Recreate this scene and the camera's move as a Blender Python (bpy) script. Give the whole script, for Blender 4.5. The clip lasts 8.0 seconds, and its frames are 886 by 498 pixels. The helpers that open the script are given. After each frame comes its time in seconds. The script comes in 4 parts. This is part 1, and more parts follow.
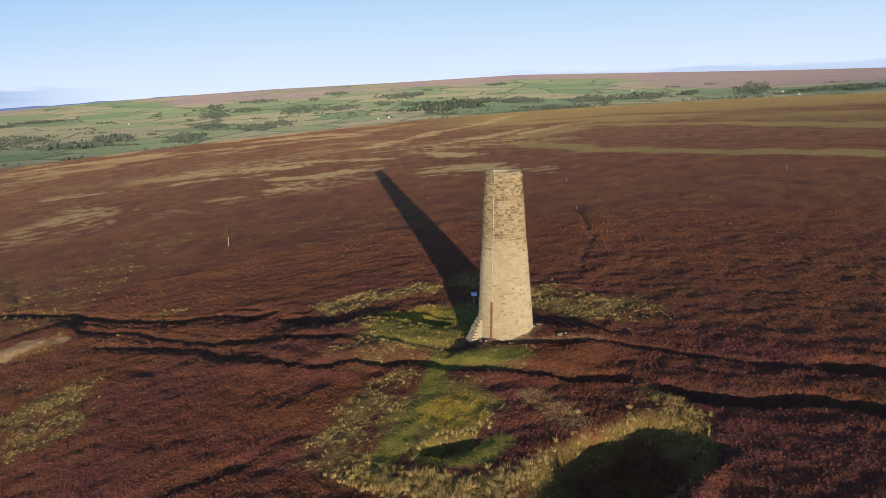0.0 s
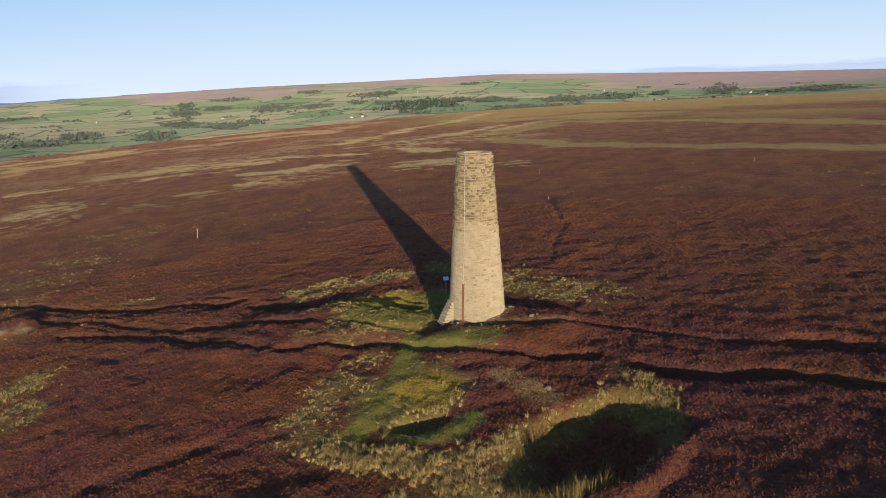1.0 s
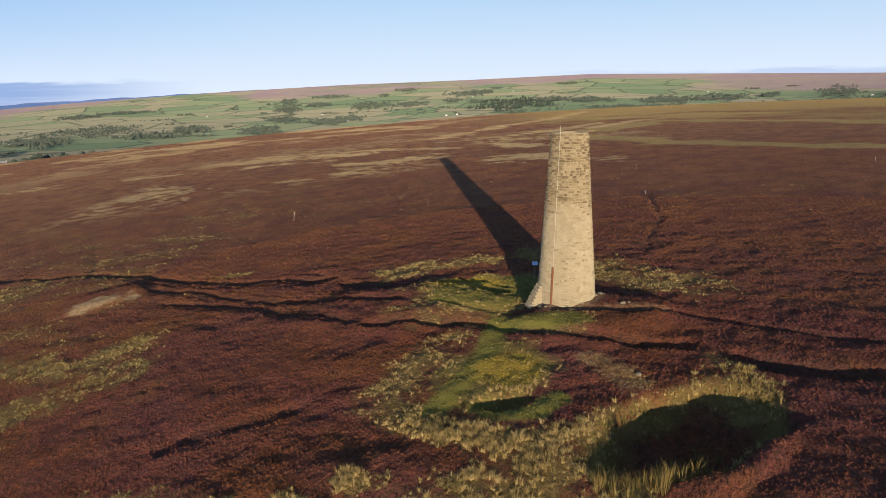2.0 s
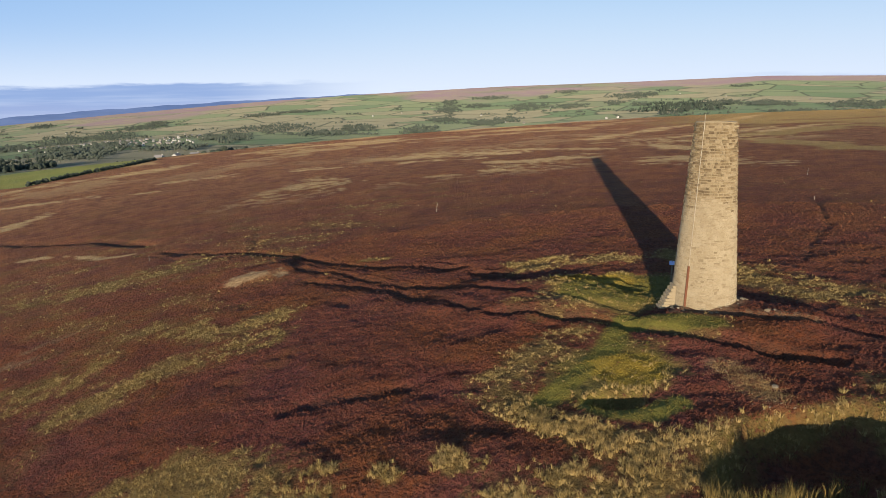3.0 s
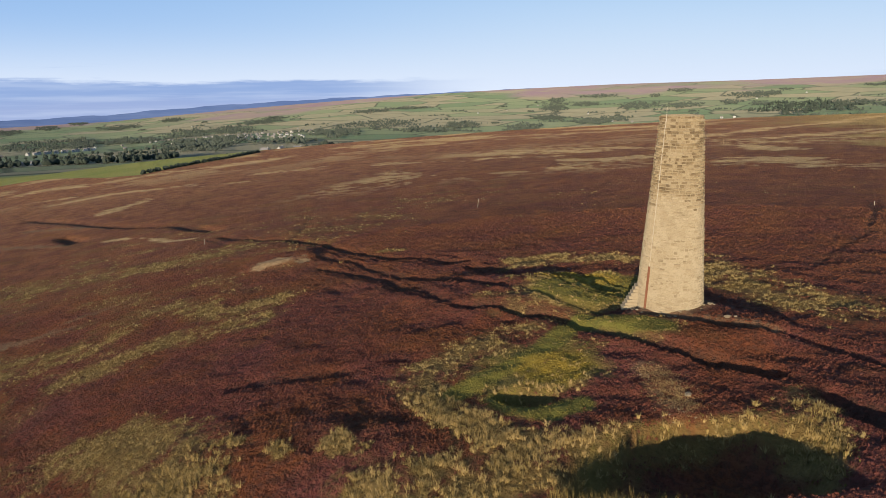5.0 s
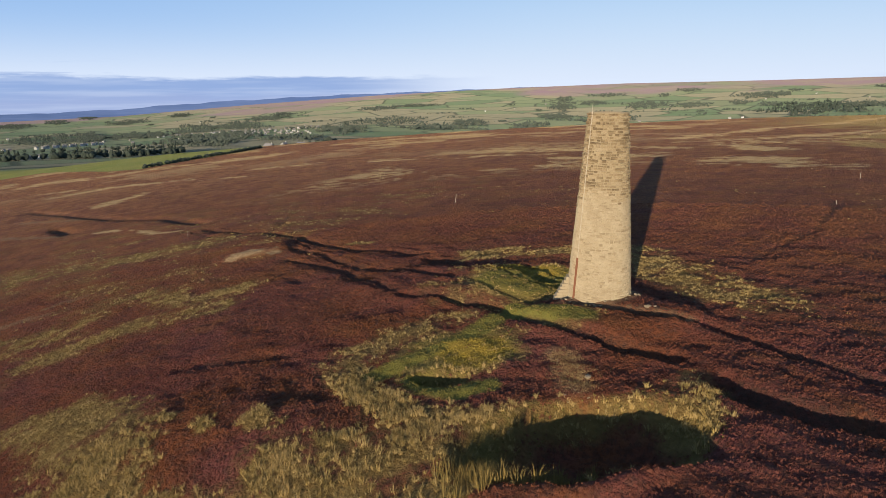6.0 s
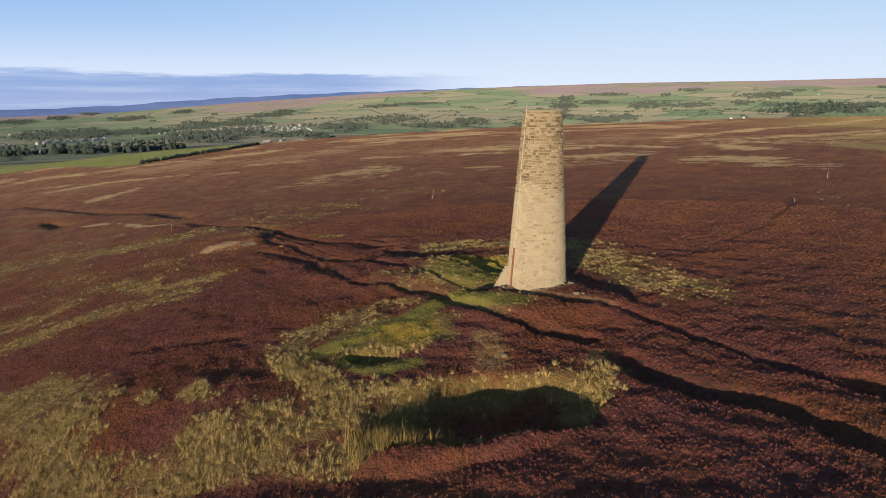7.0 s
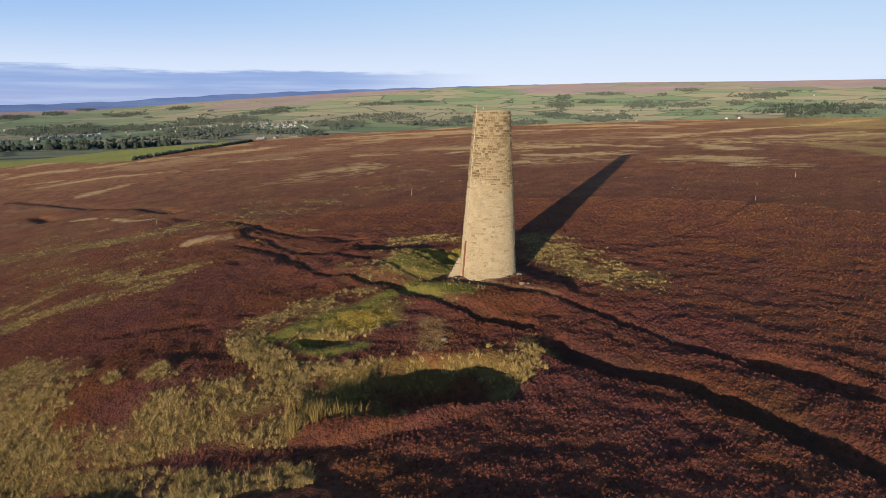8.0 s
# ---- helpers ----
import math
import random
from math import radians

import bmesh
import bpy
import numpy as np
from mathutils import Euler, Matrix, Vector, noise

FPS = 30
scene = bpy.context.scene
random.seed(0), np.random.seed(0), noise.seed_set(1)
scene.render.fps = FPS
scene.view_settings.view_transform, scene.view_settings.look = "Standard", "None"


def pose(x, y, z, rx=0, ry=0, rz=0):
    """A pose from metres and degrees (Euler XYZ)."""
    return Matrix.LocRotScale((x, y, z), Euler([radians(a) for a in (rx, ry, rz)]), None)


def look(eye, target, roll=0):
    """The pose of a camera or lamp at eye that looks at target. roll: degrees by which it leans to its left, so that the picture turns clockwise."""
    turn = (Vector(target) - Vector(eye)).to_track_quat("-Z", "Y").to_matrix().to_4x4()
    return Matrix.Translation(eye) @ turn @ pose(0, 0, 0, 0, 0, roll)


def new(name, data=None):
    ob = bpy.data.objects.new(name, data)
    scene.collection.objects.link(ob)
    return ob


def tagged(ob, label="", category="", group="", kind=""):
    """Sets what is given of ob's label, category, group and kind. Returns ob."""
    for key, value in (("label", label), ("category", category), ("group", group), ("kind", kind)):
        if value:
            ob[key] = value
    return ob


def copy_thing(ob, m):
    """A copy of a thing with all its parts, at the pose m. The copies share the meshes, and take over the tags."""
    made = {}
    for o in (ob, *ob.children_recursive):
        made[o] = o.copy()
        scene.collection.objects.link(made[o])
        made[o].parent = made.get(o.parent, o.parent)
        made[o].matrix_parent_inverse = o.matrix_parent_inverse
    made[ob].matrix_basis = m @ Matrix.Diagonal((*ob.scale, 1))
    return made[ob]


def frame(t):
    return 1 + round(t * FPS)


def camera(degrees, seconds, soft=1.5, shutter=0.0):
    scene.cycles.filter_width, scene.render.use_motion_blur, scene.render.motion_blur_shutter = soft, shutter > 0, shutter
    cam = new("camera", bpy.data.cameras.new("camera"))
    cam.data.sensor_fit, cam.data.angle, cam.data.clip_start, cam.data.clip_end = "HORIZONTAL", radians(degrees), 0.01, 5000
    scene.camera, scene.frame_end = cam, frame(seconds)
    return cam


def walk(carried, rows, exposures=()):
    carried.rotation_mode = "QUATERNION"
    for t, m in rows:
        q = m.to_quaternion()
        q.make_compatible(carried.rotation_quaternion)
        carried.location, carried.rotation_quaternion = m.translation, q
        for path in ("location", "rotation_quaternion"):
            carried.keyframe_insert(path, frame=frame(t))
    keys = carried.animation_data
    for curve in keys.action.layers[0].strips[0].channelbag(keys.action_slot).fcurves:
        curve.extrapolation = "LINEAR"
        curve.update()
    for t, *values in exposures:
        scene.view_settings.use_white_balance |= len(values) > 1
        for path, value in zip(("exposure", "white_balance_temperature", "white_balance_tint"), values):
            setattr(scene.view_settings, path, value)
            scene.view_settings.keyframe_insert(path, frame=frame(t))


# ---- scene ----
cam = camera(66.6, 8.0, soft=0.65)
PATH = [
    (0, (1.602, 0.31, 14.76), (1.545, 2.255, 14.297), -2.0),
    (0.5, (1.832, 0.326, 14.203), (1.837, 2.27, 13.737), -1.9),
    (1, (1.753, 0.309, 13.687), (1.772, 2.254, 13.22), -1.7),
    (1.2, (1.672, 0.209, 13.497), (1.676, 2.153, 13.028), -1.7),
    (2.3, (1.747, 0.576, 12.195), (1.364, 2.484, 11.737), -1.0),
    (2.5, (1.999, 0.688, 12.031), (1.519, 2.575, 11.575), -1.0),
    (3, (3.022, 1.055, 11.623), (2.347, 2.882, 11.172), -0.8),
    (3.5, (4.538, 1.7, 11.344), (3.755, 3.485, 10.892), -0.7),
    (4, (6.249, 2.504, 11.335), (5.385, 4.25, 10.883), -0.6),
    (4.2, (7.046, 2.723, 11.356), (6.157, 4.457, 10.905), -0.5),
    (5.3, (11.457, 4.46, 11.147), (10.499, 6.155, 10.689), -0.4),
    (5.5, (12.272, 4.559, 11.131), (11.311, 6.252, 10.671), -0.2),
    (6, (14.224, 4.623, 11.119), (13.259, 6.313, 10.658), 0.0),
    (6.5, (16.256, 4.551, 11.101), (15.284, 6.236, 10.638), 0.2),
    (7, (18.061, 4.355, 11.145), (17.093, 6.042, 10.679), 0.4),
    (7.5, (19.823, 3.994, 11.223), (18.86, 5.683, 10.755), 0.6),
    (8, (21.236, 3.678, 11.33), (20.278, 5.37, 10.859), 0.8),
]
# the picture warms a little on the way
walk(cam, [(t, look(eye, target, roll)) for t, eye, target, roll in PATH], [(0, 0.45, 6470, 8.5), (2.5, 0.44, 6560, 10), (5, 0.39, 6560, 10.5), (8, 0.39, 6560, 11.5)])

# ---- world and sun ----
SUN_UP, SUN_FROM = 6.4, 169.4  # degrees above the ground, and the bearing the light comes from (0 is +y, 90 is +x)


def sky_world():
    world = bpy.data.worlds.new("world")
    scene.world = world
    world.use_nodes = True
    nt = world.node_tree
    nt.nodes.clear()
    out = nt.nodes.new("ShaderNodeOutputWorld")
    back = nt.nodes.new("ShaderNodeBackground")
    sky = nt.nodes.new("ShaderNodeTexSky")
    sky.sky_type = "NISHITA"
    sky.sun_disc = False
    sky.sun_elevation = radians(SUN_UP)
    sky.sun_rotation = radians(SUN_FROM)
    sky.altitude = 400.0
    sky.air_density = 1.0
    sky.dust_density = 0.6
    sky.ozone_density = 2.0
    # a long bank of cloud low in the west, a fainter one to the east, a few wisps above
    co = nt.nodes.new("ShaderNodeTexCoord")
    sep = nt.nodes.new("ShaderNodeSeparateXYZ")
    nt.links.new(co.outputs["Generated"], sep.inputs[0])

    def calc(op, a, b=0.0):
        n = nt.nodes.new("ShaderNodeMath")
        n.operation = op
        for k, v in enumerate((a, b)):
            if hasattr(v, "is_linked"):
                nt.links.new(v, n.inputs[k])
            else:
                n.inputs[k].default_value = v
        return n.outputs[0]

    def span(v, a, b, lo=0.0, hi=1.0):
        n = nt.nodes.new("ShaderNodeMapRange")
        n.interpolation_type = "SMOOTHSTEP"
        for k, w in enumerate((a, b, lo, hi)):
            n.inputs[k + 1].default_value = w
        nt.links.new(v, n.inputs[0])
        return n.outputs[0]

    def cloud_noise(scale, stretch, detail, rough):
        m = nt.nodes.new("ShaderNodeMapping")
        m.inputs["Scale"].default_value = stretch
        nt.links.new(co.outputs["Generated"], m.inputs[0])
        n = nt.nodes.new("ShaderNodeTexNoise")
        n.inputs["Scale"].default_value = scale
        n.inputs["Detail"].default_value = detail
        n.inputs["Roughness"].default_value = rough
        nt.links.new(m.outputs[0], n.inputs["Vector"])
        return n.outputs[0]

    bearing = calc("MULTIPLY", calc("ARCTAN2", sep.outputs[0], sep.outputs[1]), 57.2958)
    rise = calc("MULTIPLY", calc("ARCSINE", sep.outputs[2]), 57.2958)
    lumps = calc("SUBTRACT", cloud_noise(9.0, (1, 1, 9), 6.0, 0.6), 0.5)
    streaks = cloud_noise(5.0, (1, 1, 22), 5.0, 0.55)
    top = calc("ADD", calc("MULTIPLY", lumps, 1.6), 1.0)
    bank = span(calc("SUBTRACT", top, rise), -0.12, 0.3)
    west = span(bearing, -24.0, -40.0)
    east = calc("MULTIPLY", span(bearing, -2.0, 14.0), 0.45)
    bank = calc("MULTIPLY", calc("MULTIPLY", bank, calc("ADD", west, east)), span(streaks, 0.3, 0.6, 0.72, 1.0))
    bank = calc("MULTIPLY", bank, span(rise, -1.6, 0.1, 0.92, 1.0))
    wisp = calc("MULTIPLY", span(cloud_noise(6.0, (1, 1, 30), 4.0, 0.5), 0.6, 0.72), calc("MULTIPLY", span(rise, 2.6, 1.3), span(bearing, -48.0, -58.0, 0.0, 0.5)))
    mauve = nt.nodes.new("ShaderNodeMix")
    mauve.data_type = "RGBA"
    mauve.inputs["A"].default_value, mauve.inputs["B"].default_value = CLOUD_LOW, CLOUD
    nt.links.new(span(calc("ADD", rise, calc("MULTIPLY", lumps, 1.2)), -1.0, 0.1), mauve.inputs["Factor"])
    mix = nt.nodes.new("ShaderNodeMix")
    mix.data_type = "RGBA"
    nt.links.new(mauve.outputs["Result"], mix.inputs["B"])
    nt.links.new(calc("MAXIMUM", bank, wisp), mix.inputs["Factor"])
    tint = nt.nodes.new("ShaderNodeMix")
    tint.data_type, tint.blend_type = "RGBA", "MULTIPLY"
    tint.inputs["Factor"].default_value = 1.0
    tint.inputs["B"].default_value = SKY_TINT
    nt.links.new(sky.outputs[0], tint.inputs["A"])
    # thin bright haze that thickens towards the horizon
    thick = nt.nodes.new("ShaderNodeMapRange")
    thick.inputs[1].default_value, thick.inputs[2].default_value = 0.0, 0.32
    thick.inputs[3].default_value, thick.inputs[4].default_value = 0.95, 0.35
    nt.links.new(sep.outputs[2], thick.inputs[0])
    shade = nt.nodes.new("ShaderNodeValToRGB")
    shade.color_ramp.elements[0].position, shade.color_ramp.elements[0].color = 0.0, HAZE_LOW
    shade.color_ramp.elements[1].position, shade.color_ramp.elements[1].color = 0.2, HAZE_HIGH
    nt.links.new(sep.outputs[2], shade.inputs[0])
    gain = nt.nodes.new("ShaderNodeMix")
    gain.data_type, gain.blend_type = "RGBA", "MULTIPLY"
    gain.inputs["Factor"].default_value = 1.0
    gain.inputs["B"].default_value = (HAZE_GAIN, HAZE_GAIN, HAZE_GAIN, 1.0)
    nt.links.new(shade.outputs[0], gain.inputs["A"])
    deeper = nt.nodes.new("ShaderNodeMix")
    deeper.data_type, deeper.blend_type = "RGBA", "MULTIPLY"
    deeper.inputs["B"].default_value = (0.66, 0.8, 0.97, 1.0)
    nt.links.new(calc("MULTIPLY", span(bearing, -10.0, -65.0), span(rise, 0.0, 6.0)), deeper.inputs["Factor"])
    nt.links.new(gain.outputs["Result"], deeper.inputs["A"])
    veil = nt.nodes.new("ShaderNodeMix")
    veil.data_type = "RGBA"
    nt.links.new(thick.outputs[0], veil.inputs["Factor"])
    nt.links.new(tint.outputs["Result"], veil.inputs["A"])
    nt.links.new(deeper.outputs["Result"], veil.inputs["B"])
    nt.links.new(veil.outputs["Result"], mix.inputs["A"])
    nt.links.new(mix.outputs["Result"], back.inputs["Color"])
    back.inputs["Strength"].default_value = SKY_STRENGTH
    nt.links.new(back.outputs[0], out.inputs["Surface"])


SKY_STRENGTH, SKY_TINT = 0.085, (1.0, 1.0, 1.0, 1.0)
CLOUD, CLOUD_LOW = (2.7, 3.9, 6.7, 1.0), (3.0, 3.9, 6.5, 1.0)
HAZE_LOW, HAZE_HIGH, HAZE_GAIN = (0.70, 0.80, 0.97, 1.0), (0.34, 0.59, 0.99, 1.0), 9.8
sky_world()
sun = new("sun", bpy.data.lights.new("sun", "SUN"))
sun.data.energy, sun.data.angle, sun.data.color = 5.0, radians(0.53), (1.0, 0.86, 0.66)
toward = Vector((math.sin(radians(SUN_FROM)) * math.cos(radians(SUN_UP)), math.cos(radians(SUN_FROM)) * math.cos(radians(SUN_UP)), math.sin(radians(SUN_UP))))
sun.matrix_world = toward.to_track_quat("Z", "Y").to_matrix().to_4x4()


# ---- materials ----
class Nodes:
    """Short hand for building a material's nodes."""

    def __init__(self, name, rough=0.8, metal=0.0, spec=0.3):
        self.mat = bpy.data.materials.new(name)
        self.mat.use_nodes = True
        self.nt = self.mat.node_tree
        self.bsdf = self.nt.nodes["Principled BSDF"]
        self.bsdf.inputs["Roughness"].default_value = rough
        self.bsdf.inputs["Metallic"].default_value = metal
        self.bsdf.inputs["Specular IOR Level"].default_value = spec
        self.bsdf.inputs["Diffuse Roughness"].default_value = 1.0 if rough > 0.7 else 0.0
        self.co = self.nt.nodes.new("ShaderNodeNewGeometry").outputs["Position"]

    def link(self, a, b):
        self.nt.links.new(a, b)

    def put(self, socket, value):
        if hasattr(value, "is_linked"):
            self.link(value, socket)
        else:
            socket.default_value = value

    def noise(self, scale, detail=4.0, rough=0.55, vec=None, stretch=None, out=0):
        n = self.nt.nodes.new("ShaderNodeTexNoise")
        n.inputs["Scale"].default_value = scale
        n.inputs["Detail"].default_value = detail
        n.inputs["Roughness"].default_value = rough
        vec = self.co if vec is None else vec
        if stretch:
            m = self.nt.nodes.new("ShaderNodeMapping")
            m.inputs["Scale"].default_value = stretch
            self.link(vec, m.inputs[0])
            vec = m.outputs[0]
        self.link(vec, n.inputs["Vector"])
        return n.outputs[out]

    def voronoi(self, scale, feature="F1", out="Distance", vec=None):
        n = self.nt.nodes.new("ShaderNodeTexVoronoi")
        n.feature = feature
        n.inputs["Scale"].default_value = scale
        self.link(self.co if vec is None else vec, n.inputs["Vector"])
        return n.outputs[out]

    def ramp(self, value, a, b, lo=0.0, hi=1.0):
        n = self.nt.nodes.new("ShaderNodeMapRange")
        for i, v in enumerate((a, b, lo, hi)):
            n.inputs[i + 1].default_value = v
        self.link(value, n.inputs[0])
        return n.outputs[0]

    def math(self, op, a, b=0.0):
        n = self.nt.nodes.new("ShaderNodeMath")
        n.operation = op
        n.use_clamp = False
        self.put(n.inputs[0], a)
        self.put(n.inputs[1], b)
        return n.outputs[0]

    def mix(self, f, a, b, blend="MIX"):
        n = self.nt.nodes.new("ShaderNodeMix")
        n.data_type, n.blend_type = "RGBA", blend
        self.put(n.inputs["Factor"], f)
        self.put(n.inputs["A"], a if hasattr(a, "is_linked") else (*a, 1.0))
        self.put(n.inputs["B"], b if hasattr(b, "is_linked") else (*b, 1.0))
        return n.outputs["Result"]

    def far(self):
        """The distance from the middle of the place."""
        n = self.nt.nodes.new("ShaderNodeVectorMath")
        n.operation = "LENGTH"
        self.link(self.co, n.inputs[0])
        return n.outputs["Value"]

    def attr(self, name):
        n = self.nt.nodes.new("ShaderNodeAttribute")
        n.attribute_name = name
        return n.outputs["Fac"]

    def bump(self, height, distance, strength=1.0, normal=None):
        n = self.nt.nodes.new("ShaderNodeBump")
        n.inputs["Distance"].default_value = distance
        self.put(n.inputs["Strength"], strength)
        self.link(height, n.inputs["Height"])
        if normal is not None:
            self.link(normal, n.inputs["Normal"])
        return n.outputs[0]

    def done(self, colour, normal=None, rough=None):
        self.put(self.bsdf.inputs["Base Color"], colour if hasattr(colour, "is_linked") else (*colour, 1.0))
        if normal is not None:
            self.link(normal, self.bsdf.inputs["Normal"])
        if rough is not None:
            self.put(self.bsdf.inputs["Roughness"], rough)
        return self.mat


def island_random(n):
    return n.nt.nodes.new("ShaderNodeNewGeometry").outputs["Random Per Island"]


def object_random(n):
    return n.nt.nodes.new("ShaderNodeObjectInfo").outputs["Random"]


def make_ground_material():
    n = Nodes("moor_ground", rough=0.95, spec=0.1)
    big, mid, fine = n.noise(0.035, 4), n.noise(0.45, 4), n.noise(5.0, 5, 0.7)
    heather = n.mix(n.ramp(big, 0.35, 0.65), HEATHER_BROWN, HEATHER_RED)
    # browner farther out, and brightened in colour for the light on the far moor
    heather = n.mix(n.ramp(n.far(), 36, 95, 0.0, 0.9), heather, HEATHER_MID_LIT)
    heather = n.mix(n.ramp(n.far(), 115, 200, 0.0, 0.8), heather, HEATHER_FAR_LIT)
    bloom = n.math("MULTIPLY", n.ramp(n.noise(0.09, 4, 0.6), 0.46, 0.62), n.ramp(n.far(), 28, 60, 0.55, 0.0))
    heather = n.mix(bloom, heather, BLOOM_PATCH)
    heather = n.mix(n.ramp(n.noise(0.22, 5, 0.6), 0.42, 0.62, 0.0, 0.55), heather, HEATHER_PURPLE)
    heather = n.mix(n.ramp(mid, 0.5, 0.75, 0.0, 0.6), heather, HEATHER_DARK)
    # dark peat tone also stands in for shaded gaps between the clumps
    heather = n.mix(n.ramp(n.noise(4.0, 3, 0.6), 0.46, 0.58, 0.0, 0.55), heather, PEAT_AND_SHADE)
    heather = n.mix(n.ramp(n.noise(0.16, 5, 0.6), 0.55, 0.72, 0.0, 0.45), heather, HEATHER_OLIVE)
    grass = n.mix(n.ramp(mid, 0.35, 0.65), GRASS_STRAW, GRASS_GREEN)
    # dark flecks: old thatch, and shade between tussocks painted in
    grass = n.mix(n.ramp(fine, 0.35, 0.75, 0.0, 0.6), grass, GRASS_DARK)
    lawn = n.mix(n.ramp(n.noise(1.1, 5), 0.35, 0.65), LAWN_GREEN, LAWN_YELLOW)
    pale = n.mix(n.ramp(n.noise(0.9, 6, 0.65), 0.35, 0.65), PALE_STRAW, PALE_BROWN)
    bare = n.mix(n.ramp(n.noise(2.5, 6, 0.65), 0.35, 0.65), BARE_LIGHT, BARE_DARK)
    # pasture on the far side: each field its own green, with hedges and walls between
    warp = n.mix(0.06, n.co, n.noise(0.004, 3, out=1), "ADD")
    cell = n.voronoi(0.0045, "F1", "Color", warp)
    sep = n.nt.nodes.new("ShaderNodeSeparateColor")
    n.link(cell, sep.inputs[0])
    field = n.mix(n.ramp(sep.outputs[0], 0.1, 0.9), FIELD_GREEN, FIELD_LIGHT)
    field = n.mix(n.ramp(sep.outputs[1], 0.5, 0.62, 0.0, 0.85), field, FIELD_TAN)
    field = n.mix(n.ramp(n.noise(0.02, 5), 0.4, 0.7, 0.0, 0.5), field, FIELD_DULL)
    edge = n.ramp(n.voronoi(0.0045, "DISTANCE_TO_EDGE", "Distance", warp), 0.014, 0.034, 0.8, 0.0)
    field = n.mix(edge, field, FIELD_HEDGE)
    upland = n.mix(n.ramp(n.noise(0.003, 6, 0.6), 0.38, 0.62), UPLAND_PURPLE, UPLAND_BROWN)
    upland = n.mix(n.ramp(n.noise(0.011, 5, 0.6), 0.52, 0.7, 0.0, 0.8), upland, UPLAND_STRAW)
    c = n.mix(n.attr("grass"), heather, grass)
    c = n.mix(n.attr("gold"), c, n.mix(n.ramp(n.noise(0.8, 6, 0.65), 0.35, 0.65), GOLD_LIGHT, GOLD_BROWN))
    c = n.mix(n.attr("pale"), c, pale)
    c = n.mix(n.attr("lawn"), c, lawn)
    c = n.mix(n.attr("moss"), c, n.mix(n.ramp(n.noise(2.2, 5, 0.65), 0.35, 0.65), MOSS_YELLOW, MOSS_OLIVE))
    c = n.mix(n.attr("bare"), c, bare)
    c = n.mix(n.attr("peat"), c, PEAT_AND_SHADE)
    c = n.mix(n.attr("field"), c, field)
    c = n.mix(n.attr("pasture"), c, n.mix(n.ramp(n.noise(0.03, 5, 0.6), 0.35, 0.65), PASTURE_GREEN, PASTURE_YELLOW))
    c = n.mix(n.attr("upland"), c, upland)
    tall = n.math("ADD", n.noise(2.2, 6, 0.65), n.math("MULTIPLY", n.noise(7.0, 4, 0.7), 0.8))
    soft = n.math("SUBTRACT", 1.0, n.attr("smooth"))
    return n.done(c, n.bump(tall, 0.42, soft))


# heather, grasses, soil and pasture in daylight colours, some adjusted as noted below
HEATHER_BROWN, HEATHER_RED, HEATHER_PURPLE, HEATHER_DARK, HEATHER_OLIVE = (0.182, 0.063, 0.025), (0.168, 0.053, 0.028), (0.16, 0.051, 0.046), (0.106, 0.038, 0.024), (0.2, 0.091, 0.027)
GRASS_STRAW, GRASS_GREEN, GRASS_DARK = (0.27, 0.17, 0.06), (0.2, 0.127, 0.042), (0.08, 0.057, 0.022)
LAWN_GREEN, LAWN_YELLOW = (0.1, 0.098, 0.025), (0.16, 0.135, 0.03)
MOSS_YELLOW, MOSS_OLIVE = (0.32, 0.21, 0.03), (0.2, 0.14, 0.03)
PALE_STRAW, PALE_BROWN = (0.6, 0.43, 0.21), (0.42, 0.25, 0.11)
BARE_LIGHT, BARE_DARK = (0.27, 0.185, 0.1), (0.16, 0.1, 0.055)
# farther heather: browner, with the brighter far light mixed into the colour
HEATHER_MID_LIT, HEATHER_FAR_LIT = (0.32, 0.132, 0.058), (0.42, 0.195, 0.085)
GOLD_LIGHT, GOLD_BROWN = (0.44, 0.3, 0.115), (0.32, 0.2, 0.075)
BLOOM_PATCH = (0.155, 0.05, 0.062)
PEAT_AND_SHADE = (0.06, 0.035, 0.025)
# far field and upland colours are paled and greyed to stand for haze
FIELD_GREEN, FIELD_LIGHT, FIELD_TAN, FIELD_DULL, FIELD_HEDGE = (0.105, 0.148, 0.078), (0.168, 0.192, 0.105), (0.24, 0.205, 0.135), (0.14, 0.15, 0.098), (0.05, 0.058, 0.04)
PASTURE_GREEN, PASTURE_YELLOW = (0.21, 0.23, 0.06), (0.28, 0.265, 0.075)
UPLAND_PURPLE, UPLAND_BROWN, UPLAND_STRAW = (0.2, 0.135, 0.155), (0.21, 0.16, 0.14), (0.235, 0.205, 0.13)
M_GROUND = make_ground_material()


# ---- the lie of the land ----
EYE_X, EYE_Y, EYE_Z = 8.0, 2.0, 11.4
MOOR = np.array([0.2152, -0.4868, -1.0652, 0.0152, 3.4538, 4.064, 2.6934, -0.8843, -3.7611, -1.6231, -0.1534, -0.0943, 1.2227, -1.5823, -1.154, 1.1297]).reshape(4, 4)
BEARINGS = [-90, -65, -55, -45, -35, -25, -15, -5, 5, 15, 25, 34, 60, 90]
EDGE_FAR = [420, 430, 420, 400, 400, 410, 420, 470, 520, 560, 600, 620, 640, 640]
EDGE_RISE = [-5.6, -5.5, -5.2, -4.9, -4.3, -3.85, -3.3, -2.4, -1.8, -2.0, -1.65, -1.2, -1.0, -1.0]
SKY_RISE = [-2.4, -2.35, -2.0, -1.2, -0.5, 0.05, 0.45, 0.65, 0.92, 0.72, 0.5, 0.38, 0.3, 0.3]
